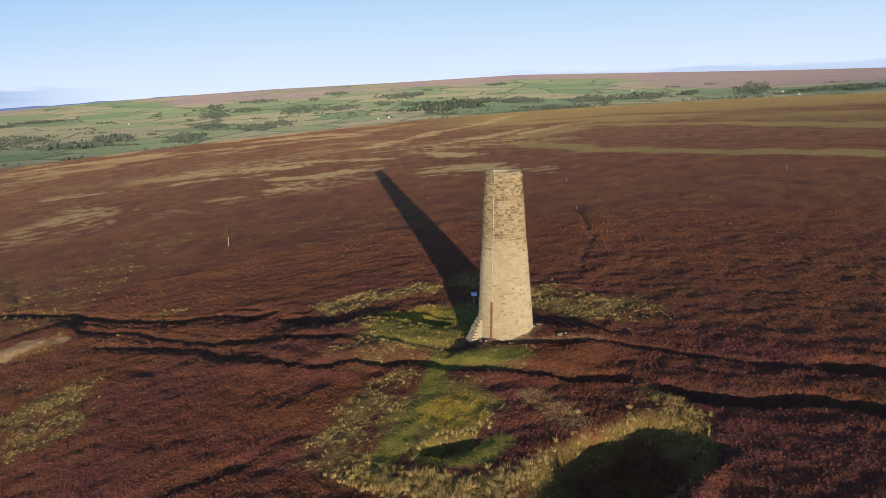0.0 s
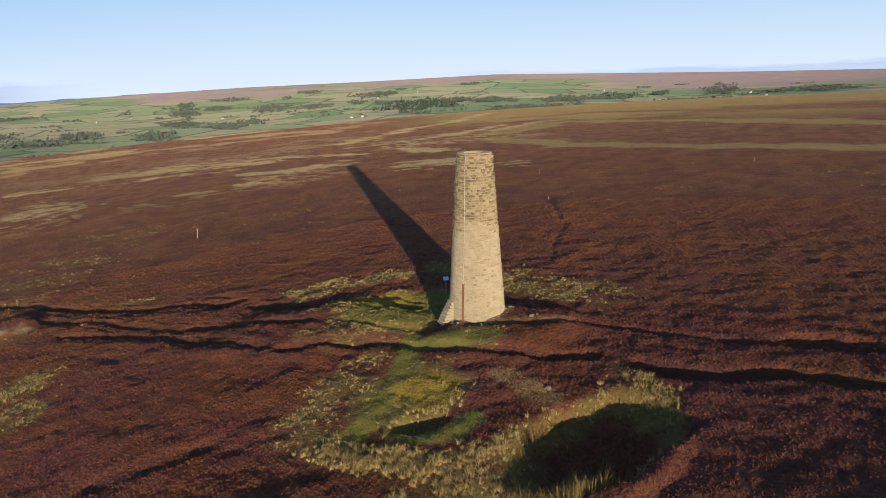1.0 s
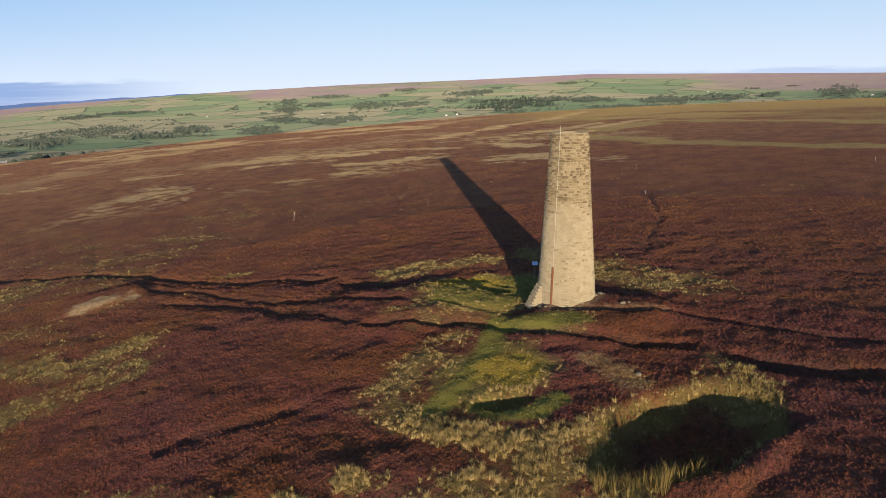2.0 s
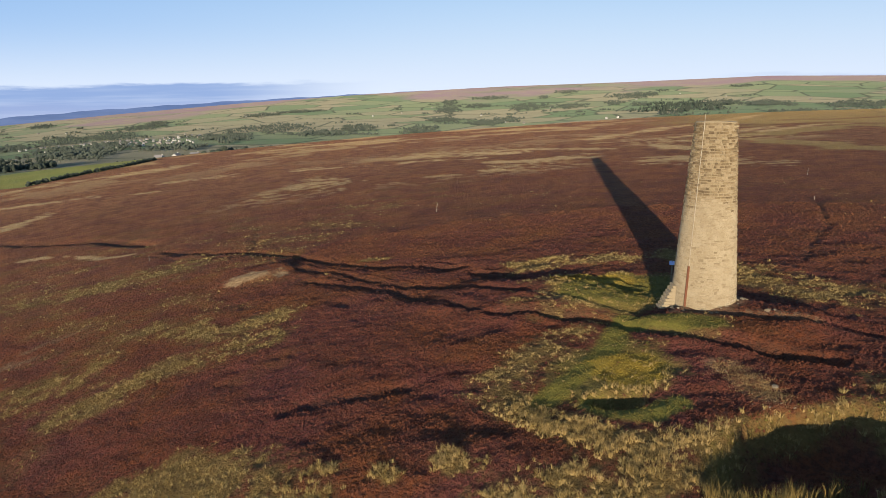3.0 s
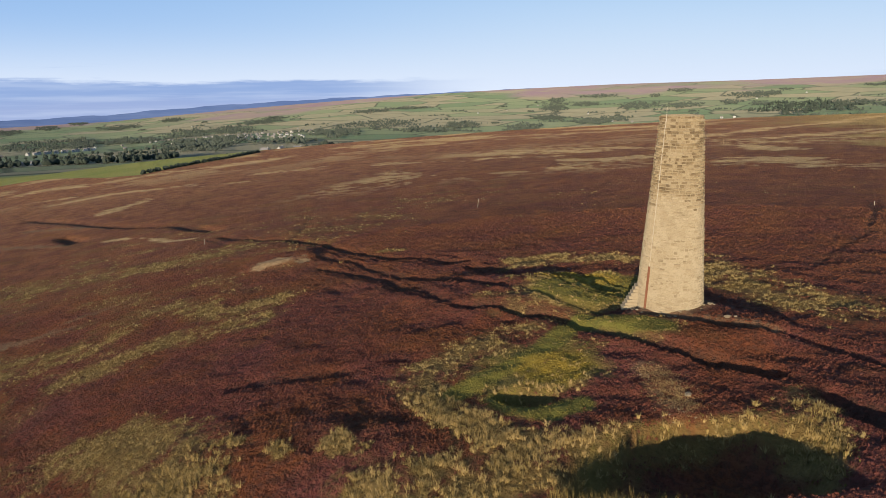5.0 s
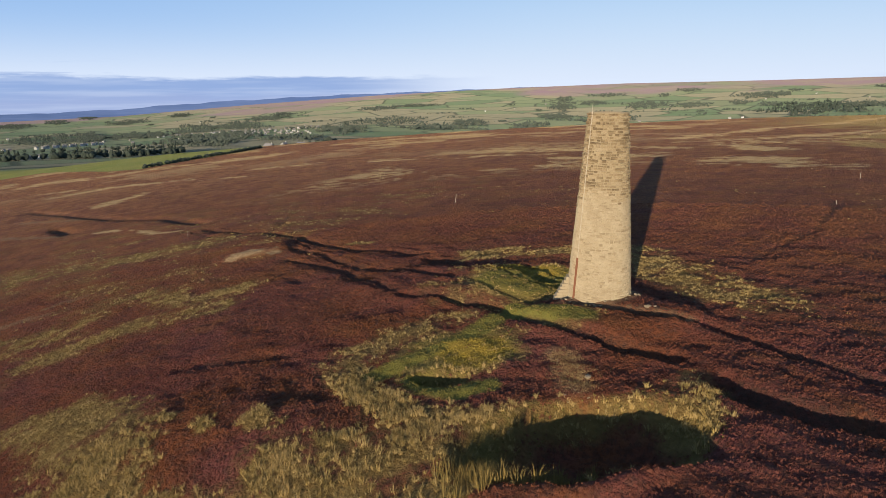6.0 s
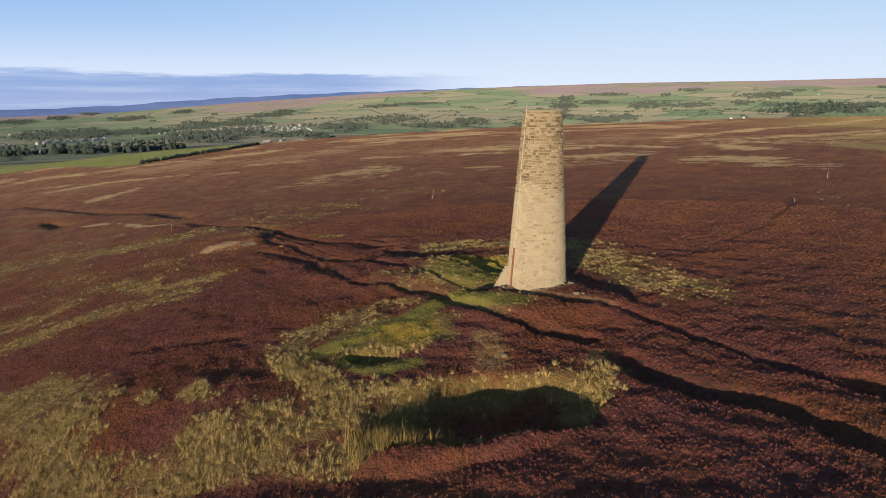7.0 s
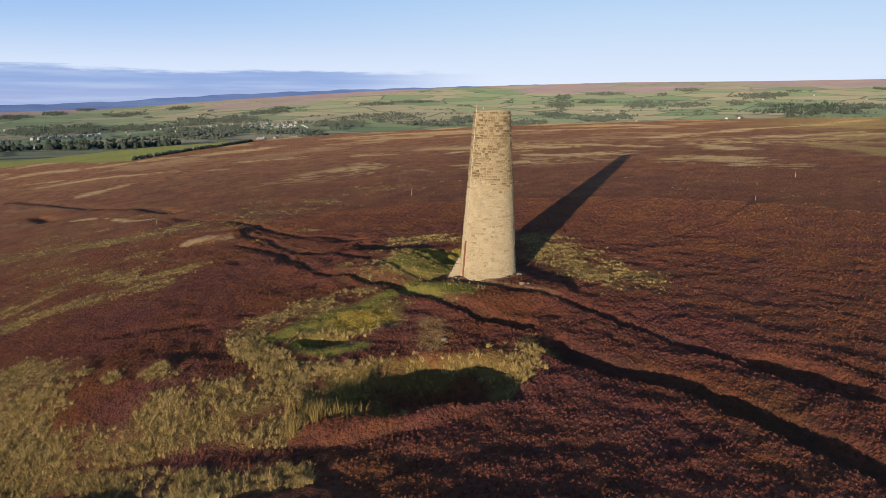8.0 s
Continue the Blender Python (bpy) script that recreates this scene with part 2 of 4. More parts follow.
SEEN_FROM = [700, 750, 850, 900, 1200, 1500, 1700, 1900, 2000, 2000, 2000, 2000, 2000, 2000]
SKY_FAR = 4300.0


def hash01(i, j, seed):
    h = (i.astype(np.int64) * 374761393 + j.astype(np.int64) * 668265263 + seed * 974634777) & 0xFFFFFFFF
    h = ((h ^ (h >> 13)) * 1274126177) & 0xFFFFFFFF
    return ((h ^ (h >> 16)) & 0xFFFFFF) / float(0xFFFFFF)


def lattice(x, y, seed):
    """Smooth noise from 0 to 1 on a unit grid."""
    i, j = np.floor(x), np.floor(y)
    u, v = x - i, y - j
    u, v = u * u * (3 - 2 * u), v * v * (3 - 2 * v)
    a, b = hash01(i, j, seed), hash01(i + 1, j, seed)
    c, d = hash01(i, j + 1, seed), hash01(i + 1, j + 1, seed)
    return (a * (1 - u) + b * u) * (1 - v) + (c * (1 - u) + d * u) * v


def fractal(x, y, size, seed, octaves=4, gain=0.5):
    total, amp, norm = 0.0, 1.0, 0.0
    for k in range(octaves):
        c, s = math.cos(0.7 * k), math.sin(0.7 * k)
        total = total + amp * lattice((x * c - y * s) / size, (x * s + y * c) / size, seed + k)
        norm, amp, size = norm + amp, amp * gain, size / 2.0
    return total / norm


def smooth(x, a, b):
    u = np.clip((x - a) / (b - a), 0.0, 1.0)
    return u * u * (3 - 2 * u)


def near_line(x, y, line):
    """The distance to a line of points, in metres."""
    best = np.full(np.shape(x), 1e9)
    for (ax, ay), (bx, by) in zip(line[:-1], line[1:]):
        dx, dy = bx - ax, by - ay
        u = np.clip(((x - ax) * dx + (y - ay) * dy) / (dx * dx + dy * dy), 0.0, 1.0)
        best = np.minimum(best, np.hypot(x - ax - u * dx, y - ay - u * dy))
    return best


def near_spot(x, y, cx, cy, rx, ry, turn=0.0):
    """1 on the rim of an oval, less inside."""
    c, s = math.cos(radians(turn)), math.sin(radians(turn))
    dx, dy = x - cx, y - cy
    return np.hypot((dx * c + dy * s) / rx, (dy * c - dx * s) / ry)


# old tracks worn into the peat: line, half width, depth
TRACKS = [
    ([(-60, 68), (-42.6, 62.9), (-33.3, 58), (-25, 52.9), (-18.9, 51.3), (-14.6, 50.2)], 0.55, 0.38),
    ([(-11.5, 47.9), (-7.2, 45.4), (-4.8, 45), (-2.8, 44.2), (-0.2, 42.5)], 0.6, 0.4),
    ([(-33.5, 55.6), (-28.4, 52.2), (-21.4, 48.3), (-15.9, 45.2), (-10.9, 43.5), (-6.9, 41.8)], 0.4, 0.3),
    ([(-26.6, 48.5), (-21.2, 46.5), (-17, 44.4), (-11.8, 40.5), (-8.6, 38.2)], 0.38, 0.28),
    ([(-7.5, 37.7), (-4.8, 38.2), (-3, 37.6), (-1, 36.8), (1.9, 35), (3.9, 34.2), (5.4, 33.5), (7.1, 33.2), (9.3, 32.2)], 0.42, 0.36),
    ([(-5.6, 41.4), (-2, 39.3), (0.9, 38), (2.2, 37.5)], 0.2, 0.12),
    ([(3.4, 37.6), (5.3, 37.2), (8.2, 36.5), (10.3, 36.2), (11.9, 35.6), (14.9, 34), (17.4, 32.8), (20.6, 31.9), (36, 25)], 0.34, 0.2),
    ([(11.7, 30.7), (13.5, 29.9), (15.8, 29.2), (17.9, 28.6), (19.8, 27.8), (21.5, 26.8), (23.8, 25), (33, 17)], 0.7, 0.55),
    ([(-15, 27.2), (-12.5, 28.0), (-9.5, 28.8)], 0.5, 0.12),
    ([(-165, 101), (-128, 91), (-105, 84.3), (-86, 81), (-68.5, 74.6)], 0.9, 0.4),
    ([(-112, 77), (-106, 75.4), (-102, 73.5)], 1.2, 0.7),
    ([(-64, 67.8), (-52.8, 62.4), (-42.3, 61.3), (-45.6, 67.5), (-54.1, 79.7)], 0.25, 0.12),
    ([(15.1, 83), (15, 73), (14.2, 65), (12, 56), (10, 50), (8.4, 50.7), (6.8, 50)], 0.2, 0.1),
]
BRAIDED = 4  # the first tracks have lesser ruts beside them
HOLLOWS = [(8.1, 25.0, 4.8, 2.9, 33, 1.8), (8.5, 22.1, 3.8, 1.1, 33, -0.36), (0.8, 27.8, 1.4, 0.7, 10, 0.7), (-35, 52.4, 4.6, 3.0, 20, -0.4), (5.6, 36.9, 5.0, 4.2, 0, -0.42), (-14.2, 49.9, 1.6, 0.9, 0, 0.45), (21.3, 32.2, 2.6, 1.0, -20, 0.4), (-6.5, 41.0, 8.0, 5.0, 0, -0.4)]


def moor_z(x, y):
    dx, dy = x - EYE_X, y - EYE_Y
    a = np.clip(np.arctan2(dx, dy), -1.3, 0.8)
    ln = np.log(np.maximum(np.hypot(dx, dy), 18.0) / 60.0)
    z = 0.0
    for i in range(4):
        for j in range(4):
            z = z + MOOR[i, j] * a**i * ln**j
    # behind the viewer the hill falls gently towards the low sun
    behind = smooth(np.abs(np.degrees(np.arctan2(dx, dy))), 50, 95)
    z = z * (1 - behind) + behind * (-4.0 - 0.1 * np.hypot(dx, dy))
    # a low swell in front of the hollow
    z = z + 0.75 * np.exp(-(((x + 6.0) / 7.0) ** 2) - ((y - 21.5) / 4.0) ** 2)
    # one even hilltop under the viewer
    top = sum(MOOR[0, j] * math.log(18.0 / 60.0) ** j for j in range(4))
    return top + (z - top) * smooth(np.hypot(dx, dy), 2.0, 16.0)


def land_z(x, y, rough=True):
    """The height of the ground."""
    x, y = np.asarray(x, float), np.asarray(y, float)
    dx, dy = x - EYE_X, y - EYE_Y
    r, deg = np.hypot(dx, dy), np.degrees(np.arctan2(dx, dy))
    near = moor_z(x, y)
    wx, wy = 1.3 * (fractal(x, y, 3.5, 25, 3) - 0.5), 1.3 * (fractal(x, y, 3.5, 28, 3) - 0.5)
    for k, (line, half, depth) in enumerate(TRACKS):
        d = near_line(x + wx, y + wy, line) + 1.1 * half * (fractal(x, y, 1.5, 5, 4, 0.65) - 0.5)
        near = near - depth * np.exp(-((np.maximum(d, 0) / half) ** 4) * 0.7)
        if k < BRAIDED:
            side = np.abs(d - 2.1 * half - 0.5 * (fractal(x, y, 4.0, 15, 3) - 0.5)) / (0.4 * half)
            near = near - 0.4 * depth * np.exp(-(side**4)) * smooth(fractal(x, y, 5.0, 17, 3), 0.45, 0.6)
    for cx, cy, rx, ry, turn, depth in HOLLOWS:
        d = near_spot(x, y, cx, cy, rx, ry, turn) * (1 + 0.35 * (fractal(x, y, 1.8, 7, 2) - 0.5))
        near = near - depth * (1 - smooth(d, 0.5 if depth > 1 else 0.6, 1.08))
    if rough:
        fade = 1 - smooth(r, 150, 420)
        flat = 1 - 0.8 * np.exp(-(near_spot(x, y, 4.1, 39.5, 4.0, 4.0) ** 2))
        near = near + flat * fade * (0.16 * (fractal(x, y, 2.6, 11, 3) - 0.5) + 0.2 * (1 - 0.65 * smooth(r, 38, 85)) * (fractal(x, y, 0.8, 21, 2, 0.6) - 0.5)) + flat * fade * 0.14 * (np.abs(2 * fractal(x * 0.45, y, 1.5, 35, 3) - 1) - 0.25) * smooth(r, 18, 40) * (1 - 0.5 * smooth(r, 60, 140)) + flat * 0.36 * smooth(r, 30, 70) * (fractal(x, y, 14, 31, 3) - 0.5)
    edge = np.interp(deg, BEARINGS, EDGE_FAR)
    seen = np.interp(deg, BEARINGS, SEEN_FROM)
    e0, e1 = np.interp(deg, BEARINGS, EDGE_RISE), np.interp(deg, BEARINGS, SKY_RISE)
    u = np.log(np.maximum(r, 50) / seen) / np.log(SKY_FAR / seen)
    rise = np.where(u > 0, e0 + (e1 - e0) * u, e0 + 2.5 * np.maximum(u, -1.2))
    far = EYE_Z + np.minimum(r, SKY_FAR) * np.tan(np.radians(rise)) - 0.09 * np.maximum(r - SKY_FAR, 0)
    roll = smooth(r, 900, 1800) * (1 - smooth(r, 3600, 4300))
    far = far + roll * 26.0 * (fractal(x, y, 900, 41, 3) - 0.5)
    w = smooth(r, edge, edge * 1.5)
    return near * (1 - w) + far * w


GRASS_LINES = [
    ([(-3.1, 38), (-0.5, 37.3), (2.4, 36.3), (4.6, 35.7)], 1.0), ([(3, 52.2), (6.7, 46.3), (9.9, 42.8), (12, 42.2)], 2.2), ([(-8, 49.2), (-4.4, 50.3), (-1.5, 50.5)], 1.7),
    ([(-72, 46), (-64, 49.9), (-59.4, 51.5), (-55.7, 53), (-52, 56.5), (-49.5, 60)], 3.3), ([(-43, 28.8), (-40, 30), (-38.2, 31.4), (-36.5, 33)], 2.3),
    ([(-31.4, 28.4), (-29.2, 31.6), (-28.2, 33.5), (-25, 34.7), (-23.1, 36.4)], 1.8), ([(-36.6, 39.8), (-33.3, 39.6), (-27.6, 37.5), (-24.3, 40.3)], 1.8),
]
NEAR_GRASS = [
    ([(-22, 20.3), (-18.6, 22.2), (-15.2, 22.3), (-12.5, 21)], 1.9), ([(-18.4, 21.8), (-14, 20.6), (-11.5, 19.2), (-6.3, 16.9)], 2.2), ([(-8.5, 17.2), (-5, 17.6), (-1.9, 18.4), (-0.5, 19.6)], 1.3),
    ([(-1.3, 20.4), (0.9, 21.6), (2.6, 23.2), (3.9, 24.2)], 1.9), ([(-0.5, 20), (2.3, 20.6), (4.9, 21)], 1.1), ([(-3.1, 16.6), (5, 17.2), (8, 18)], 0.7),
    ([(-3.6, 27.6), (-4.5, 29.4), (-3.9, 31.2), (-3.3, 33.2), (-2.4, 35)], 1.35), ([(-2.9, 27), (-0.5, 25.3), (2.1, 24.7), (4.3, 24.4)], 1.3),
    ([(10.2, 29.2), (11, 30.5)], 0.9), ([(10.8, 28), (11.4, 27.2)], 0.7), ([(-10.4, 22.1), (-10, 22.2)], 0.45), ([(-7.4, 21.9), (-7, 21.7)], 0.5), ([(-5.2, 22.8), (-4.6, 22.4)], 0.4),
]
PALE_LINES = [
    ([(-272, 165), (-249, 173.5), (-235, 188), (-223, 207), (-206, 222), (-203, 237)], 5.0), ([(-193, 126), (-187, 137), (-170, 141.5), (-157, 147.5)], 2.6), ([(-135, 103.4), (-141, 111), (-143.4, 120)], 2.6),
    ([(-147, 142.5), (-143, 145), (-135, 147.4)], 1.4), ([(-152, 171), (-140, 173), (-134, 178.5)], 3.4), ([(-220, 134.4), (-207.6, 137.3)], 2.5), ([(-208, 288), (-175, 314), (-147, 325)], 6.0),
    ([(-91, 72.6), (-82, 71.9), (-71, 68.7), (-66.8, 69.2)], 0.8), ([(-111, 181.7), (-104, 181)], 1.3), ([(-108, 176), (-84, 174)], 1.5),
]
PALE_BELT = [
    ([(-73, 174), (-64, 177), (-51.6, 173)], 2.8), ([(-43, 158), (-30, 152), (-17, 157)], 2.2), ([(-38, 136), (-28, 133.5)], 1.2), ([(-31, 156), (-19, 167)], 2.4), ([(-80, 211), (-45, 187)], 2.6),
    ([(-3, 131), (2.1, 141), (13.5, 126)], 5.0), ([(-46, 203), (-30, 193), (-16, 181)], 2.6), ([(-7, 147), (9, 141)], 2.4), ([(-51, 202), (-35, 198), (-15, 179)], 2.6), ([(-12, 201), (3.3, 168)], 2.6),
    ([(-27, 239), (-11, 299), (11, 346), (39, 463)], 5.0), ([(-2, 223), (12, 243), (32, 277)], 3.5), ([(24, 240), (47, 285), (67, 290)], 3.5),
]
GOLD_LINES = [([(20, 194), (32, 158), (53, 130), (77, 111), (110, 90)], 5.0), ([(22, 222), (53, 268), (84, 228), (114, 169), (150, 120)], 9.0)]


def cover(x, y):
    """What grows where: a dictionary of shares from 0 to 1."""
    dx, dy = x - EYE_X, y - EYE_Y
    r, deg = np.hypot(dx, dy), np.degrees(np.arctan2(dx, dy))
    ragged = fractal(x, y, 3.2, 51, 5, 0.68) - 0.5
    frayed = fractal(x, y, 1.2, 53, 4, 0.7) - 0.5
    grass = np.zeros_like(r)
    for line, half in GRASS_LINES + NEAR_GRASS:
        grass = np.maximum(grass, 1 - smooth(near_line(x, y, line) / half + 2.0 * ragged + 1.2 * frayed, 0.45, 1.45))
    for cx, cy, rx, ry, turn in ((-1.4, 41.5, 5.4, 5.2, 0), (-0.4, 30.3, 3.4, 4.2, 0), (-23, 54.7, 2.2, 0.6, 0)):
        grass = np.maximum(grass, 1 - smooth(near_spot(x, y, cx, cy, rx, ry, turn) + 1.3 * ragged, 0.72, 1.12))
    slope = smooth(-x, 22, 40) * (1 - smooth(r, 90, 160))
    grass = np.maximum(grass, slope * smooth(fractal(x * 0.8, y * 1.3, 5.0, 61, 5, 0.65) + 0.2 * ragged, 0.44, 0.66) * 0.6)
    grass = np.maximum(grass, 0.16 * smooth(fractal(x, y, 9.0, 66, 5, 0.65), 0.56, 0.72) * smooth(r, 45, 90))
    grass = grass * (0.35 + 0.65 * smooth(fractal(x, y, 1.5, 56, 3, 0.6), 0.34, 0.5))
    lawn = 1 - smooth(near_line(x, y, [(-2.2, 27.6), (-1.6, 29), (-0.7, 31), (-0.1, 33.4), (0, 36.5)]) / 0.85 + 0.9 * ragged, 0.6, 1.15)
    lawn = np.maximum(lawn, 1 - smooth(near_line(x, y, [(-0.2, 27.4), (0.9, 26.7), (2.1, 26.8), (3, 27.6)]) / 0.9 + 0.9 * ragged, 0.6, 1.15))
    lawn = np.maximum(lawn, 0.5 * (1 - smooth(near_spot(x, y, 0.1, 30.2, 2.7, 3.9, -10) + 0.7 * ragged, 0.75, 1.1)))
    moss = 1 - smooth(near_spot(x, y, 0.9, 30.6, 1.7, 2.0) + 0.9 * ragged, 0.7, 1.15)
    moss = np.maximum(moss, 0.8 * (1 - smooth(near_spot(x, y, -2.4, 44.6, 3.0, 1.4) + 0.8 * ragged, 0.7, 1.15)))
    pit = near_spot(x, y, 8.1, 25.1, 4.7, 2.8, 33) + 0.5 * ragged
    lawn = np.maximum(lawn, 0.3 * (1 - smooth(pit, 0.9, 1.1)) * smooth(pit, 0.5, 0.8))
    grass = np.maximum(grass, 0.7 * (1 - smooth(pit + 0.8 * frayed, 0.85, 1.06)) * smooth(pit, 0.55, 0.75))
    lawn = np.maximum(lawn, 0.9 * (1 - smooth(near_spot(x, y, -0.6, 42.2, 4.4, 4.0, 0) + 0.7 * ragged, 0.7, 1.15)))
    lawn = np.maximum(lawn, 1 - smooth(near_line(x, y, [(0.2, 36.8), (4.4, 35.6)]) / 0.9 + ragged, 0.7, 1.1))
    bare = 1 - smooth(near_spot(x, y, -34.0, 50.8, 3.2, 1.5, 15) + 1.2 * ragged + 1.8 * frayed, 0.6, 1.0)
    bare = np.maximum(bare, 0.5 * smooth(fractal(x, y, 0.6, 71, 3), 0.3, 0.6) * (1 - smooth(near_line(x, y, [(4.9, 31.5), (6.0, 29.6), (6.5, 28.6)]) / 0.8 + ragged, 0.6, 1.2)))
    bare = np.maximum(bare, 0.45 * (1 - smooth(near_line(x, y, [(2.6, 37.4), (5.0, 37.6), (7.5, 37.4), (9.3, 36.8)]) / 0.45 + ragged, 0.6, 1.2)))
    bare = np.maximum(bare, 0.7 * (1 - smooth(near_spot(x, y, 4.1, 39.5, 2.3, 2.3) + 0.3 * ragged, 0.85, 1.1)))
    for line, half in (([(-47.2, 38), (-46.2, 40), (-45.1, 41.9)], 0.7), ([(-50, 33.2), (-47.1, 34.8), (-44.7, 36.7)], 1.0), ([(-127, 72), (-112, 71), (-100, 71)], 1.3), ([(-140, 86), (-128, 86), (-118, 86)], 1.2)):
        bare = np.maximum(bare, 0.6 * (1 - smooth(near_line(x, y, line) / half + 1.6 * ragged + 2.0 * frayed, 0.4, 1.2)))
    streak = fractal(x, y * 1.2, 26.0, 81, 6, 0.66)
    belt = smooth(r, 115, 150) * (1 - smooth(r, 200, 260)) * (1 - smooth(deg, 6, 14)) * smooth(deg, -50, -36)
    outer = smooth(r, 190, 330)
    thin = 1 - smooth(np.abs(streak - 0.5), 0.012, 0.034)
    patch = smooth(fractal(x, y, 55.0, 83, 3), 0.42, 0.56)
    pale = np.maximum(thin, smooth(streak, 0.58, 0.63)) * patch * belt + smooth(fractal(x, y, 26, 86, 5, 0.65), 0.54, 0.62) * outer * (1 - smooth(deg, -14, 4)) * 0.7
    for line, half in PALE_LINES + PALE_BELT:
        pale = np.maximum(pale, 1 - smooth(near_line(x, y, line) / half + 3.0 * (fractal(x, y, 11, 91, 4, 0.66) - 0.5) + 5.0 * (fractal(x, y * 1.8, 4.5, 93, 4, 0.7) - 0.5), 0.4, 1.1))
    gold = smooth(fractal(x, y, 60, 96, 5, 0.6), 0.44, 0.6) * outer * smooth(deg, -10, 6)
    gold = np.maximum(gold, smooth(r + 120 * (fractal(x, y, 40, 98, 4, 0.6) - 0.5), 330, 380) * smooth(deg, -6, 4) * 0.8)
    for line, half in GOLD_LINES:
        gold = np.maximum(gold, 0.9 * (1 - smooth(near_line(x, y, line) / half + 2.5 * (fractal(x, y, 9, 99, 4, 0.6) - 0.5), 0.6, 1.2)))
    grass = np.maximum(grass, np.clip(gold, 0, 1) * 0.85)
    edge = np.interp(deg, BEARINGS, EDGE_FAR)
    field = smooth(r, edge * 1.02, edge * 1.06)
    pasture = smooth(r - np.interp(deg, [-66, -59.7, -55.2, -52.9, -50, -47.6, -45.4, -43], [430, 423, 338, 320, 339, 354, 370, 430]), 0.0, 6.0) * (deg < -42)
    field = np.maximum(field, pasture)
    pasture = pasture * (1 - smooth(r, 600, 680))
    e1 = np.interp(deg, BEARINGS, SKY_RISE)
    seen = np.interp(deg, BEARINGS, SEEN_FROM)
    u = np.log(np.maximum(r, 50) / seen) / np.log(SKY_FAR / seen)
    upland = smooth(u + 0.8 * (fractal(x, y, 600, 101, 5) - 0.5), np.interp(deg, [-60, -30, 0, 30], [0.86, 0.9, 0.84, 0.42]), np.interp(deg, [-60, -30, 0, 30], [1.0, 1.04, 1.0, 0.8]))
    smoothness = np.clip(np.maximum(lawn * 0.6, bare * 0.5), 0, 0.9)
    peat = np.zeros_like(r)
    for line, half, depth in TRACKS:
        peat = np.maximum(peat, 1 - smooth(near_line(x, y, line) / half + 0.8 * ragged, 0.7, 1.3))
    peat = peat * 0.5 * (1 - lawn)
    return {"grass": grass, "lawn": lawn, "moss": np.clip(moss, 0, 1), "bare": bare, "pale": np.clip(pale, 0, 1) * (1 - field), "field": field, "gold": np.clip(gold, 0, 1), "upland": upland, "pasture": pasture, "smooth": smoothness, "peat": peat}


def link_mesh(name, verts, faces, material, smooth_faces=False):
    """A mesh object from arrays of corners and of faces with the same number of corners each."""
    verts, faces = np.asarray(verts, np.float32), np.asarray(faces, np.int32)
    me = bpy.data.meshes.new(name)
    me.vertices.add(len(verts))
    me.vertices.foreach_set("co", verts.ravel())
    k = faces.shape[1]
    me.loops.add(faces.size)
    me.loops.foreach_set("vertex_index", faces.ravel())
    me.polygons.add(len(faces))
    me.polygons.foreach_set("loop_start", np.arange(0, faces.size, k, dtype=np.int32))
    me.polygons.foreach_set("use_smooth", np.full(len(faces), smooth_faces))
    me.update(calc_edges=True)
    me.materials.append(material)
    return new(name, me)


def build_ground():
    """One sheet from under the camera to beyond the horizon, in rings that widen outward."""
    fine = np.arange(-78.0, 62.01, 0.32)
    coarse = np.arange(62.0 + 4.0, 282.0 - 3.0, 4.0)
    deg = np.radians(np.concatenate([fine, coarse]))
    rings = np.concatenate([[0.5, 4.0, 8.0], np.geomspace(12.0, 110.0, 350), np.geomspace(111.0, 4900.0, 290)])
    r, a = np.meshgrid(rings, deg, indexing="ij")
    x, y = (EYE_X + r * np.sin(a)).ravel(), (EYE_Y + r * np.cos(a)).ravel()
    z = land_z(x, y)
    m, k = r.shape
    i, j = np.meshgrid(np.arange(m - 1), np.arange(k), indexing="ij")
    jn = (j + 1) % k
    faces = np.stack([i * k + j, i * k + jn, (i + 1) * k + jn, (i + 1) * k + j], -1).reshape(-1, 4)[:, ::-1]
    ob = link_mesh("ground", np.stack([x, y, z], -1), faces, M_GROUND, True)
    for key, value in cover(x, y).items():
        layer = ob.data.attributes.new(key, "FLOAT", "POINT")
        layer.data.foreach_set("value", value.astype(np.float32))
    return tagged(ob, "heather moorland with grassy patches, falling to a green farmed valley", "moorland", kind="structure")


build_ground()


# ---- helpers for things ----
def part(name, bm, material, parent=None, label=""):
    """Links a bmesh as one mesh object, under a thing or a part."""
    me = bpy.data.meshes.new(name)
    bm.to_mesh(me)
    bm.free()
    me.materials.append(material)
    ob = new(name, me)
    ob.parent = parent
    return tagged(ob, label)


def height(x, y):
    return float(land_z(np.array([x]), np.array([y]))[0])


def block(bm, m, chamfer=0.12):
    """A unit block about the origin with a chamfered front (-y), laid at the matrix m."""
    c = 0.5 - chamfer
    back = [bm.verts.new(m @ Vector((x, 0.5, z))) for x, z in ((-0.5, -0.5), (0.5, -0.5), (0.5, 0.5), (-0.5, 0.5))]
    mid = [bm.verts.new(m @ Vector((x, -0.3, z))) for x, z in ((-0.5, -0.5), (0.5, -0.5), (0.5, 0.5), (-0.5, 0.5))]
    front = [bm.verts.new(m @ Vector((x, -0.5, z))) for x, z in ((-c, -c), (c, -c), (c, c), (-c, c))]
    for a, b in ((back, mid), (mid, front)):
        for i in range(4):
            j = (i + 1) % 4
            bm.faces.new((a[i], a[j], b[j], b[i]))
    bm.faces.new(front)
    bm.faces.new(back[::-1])


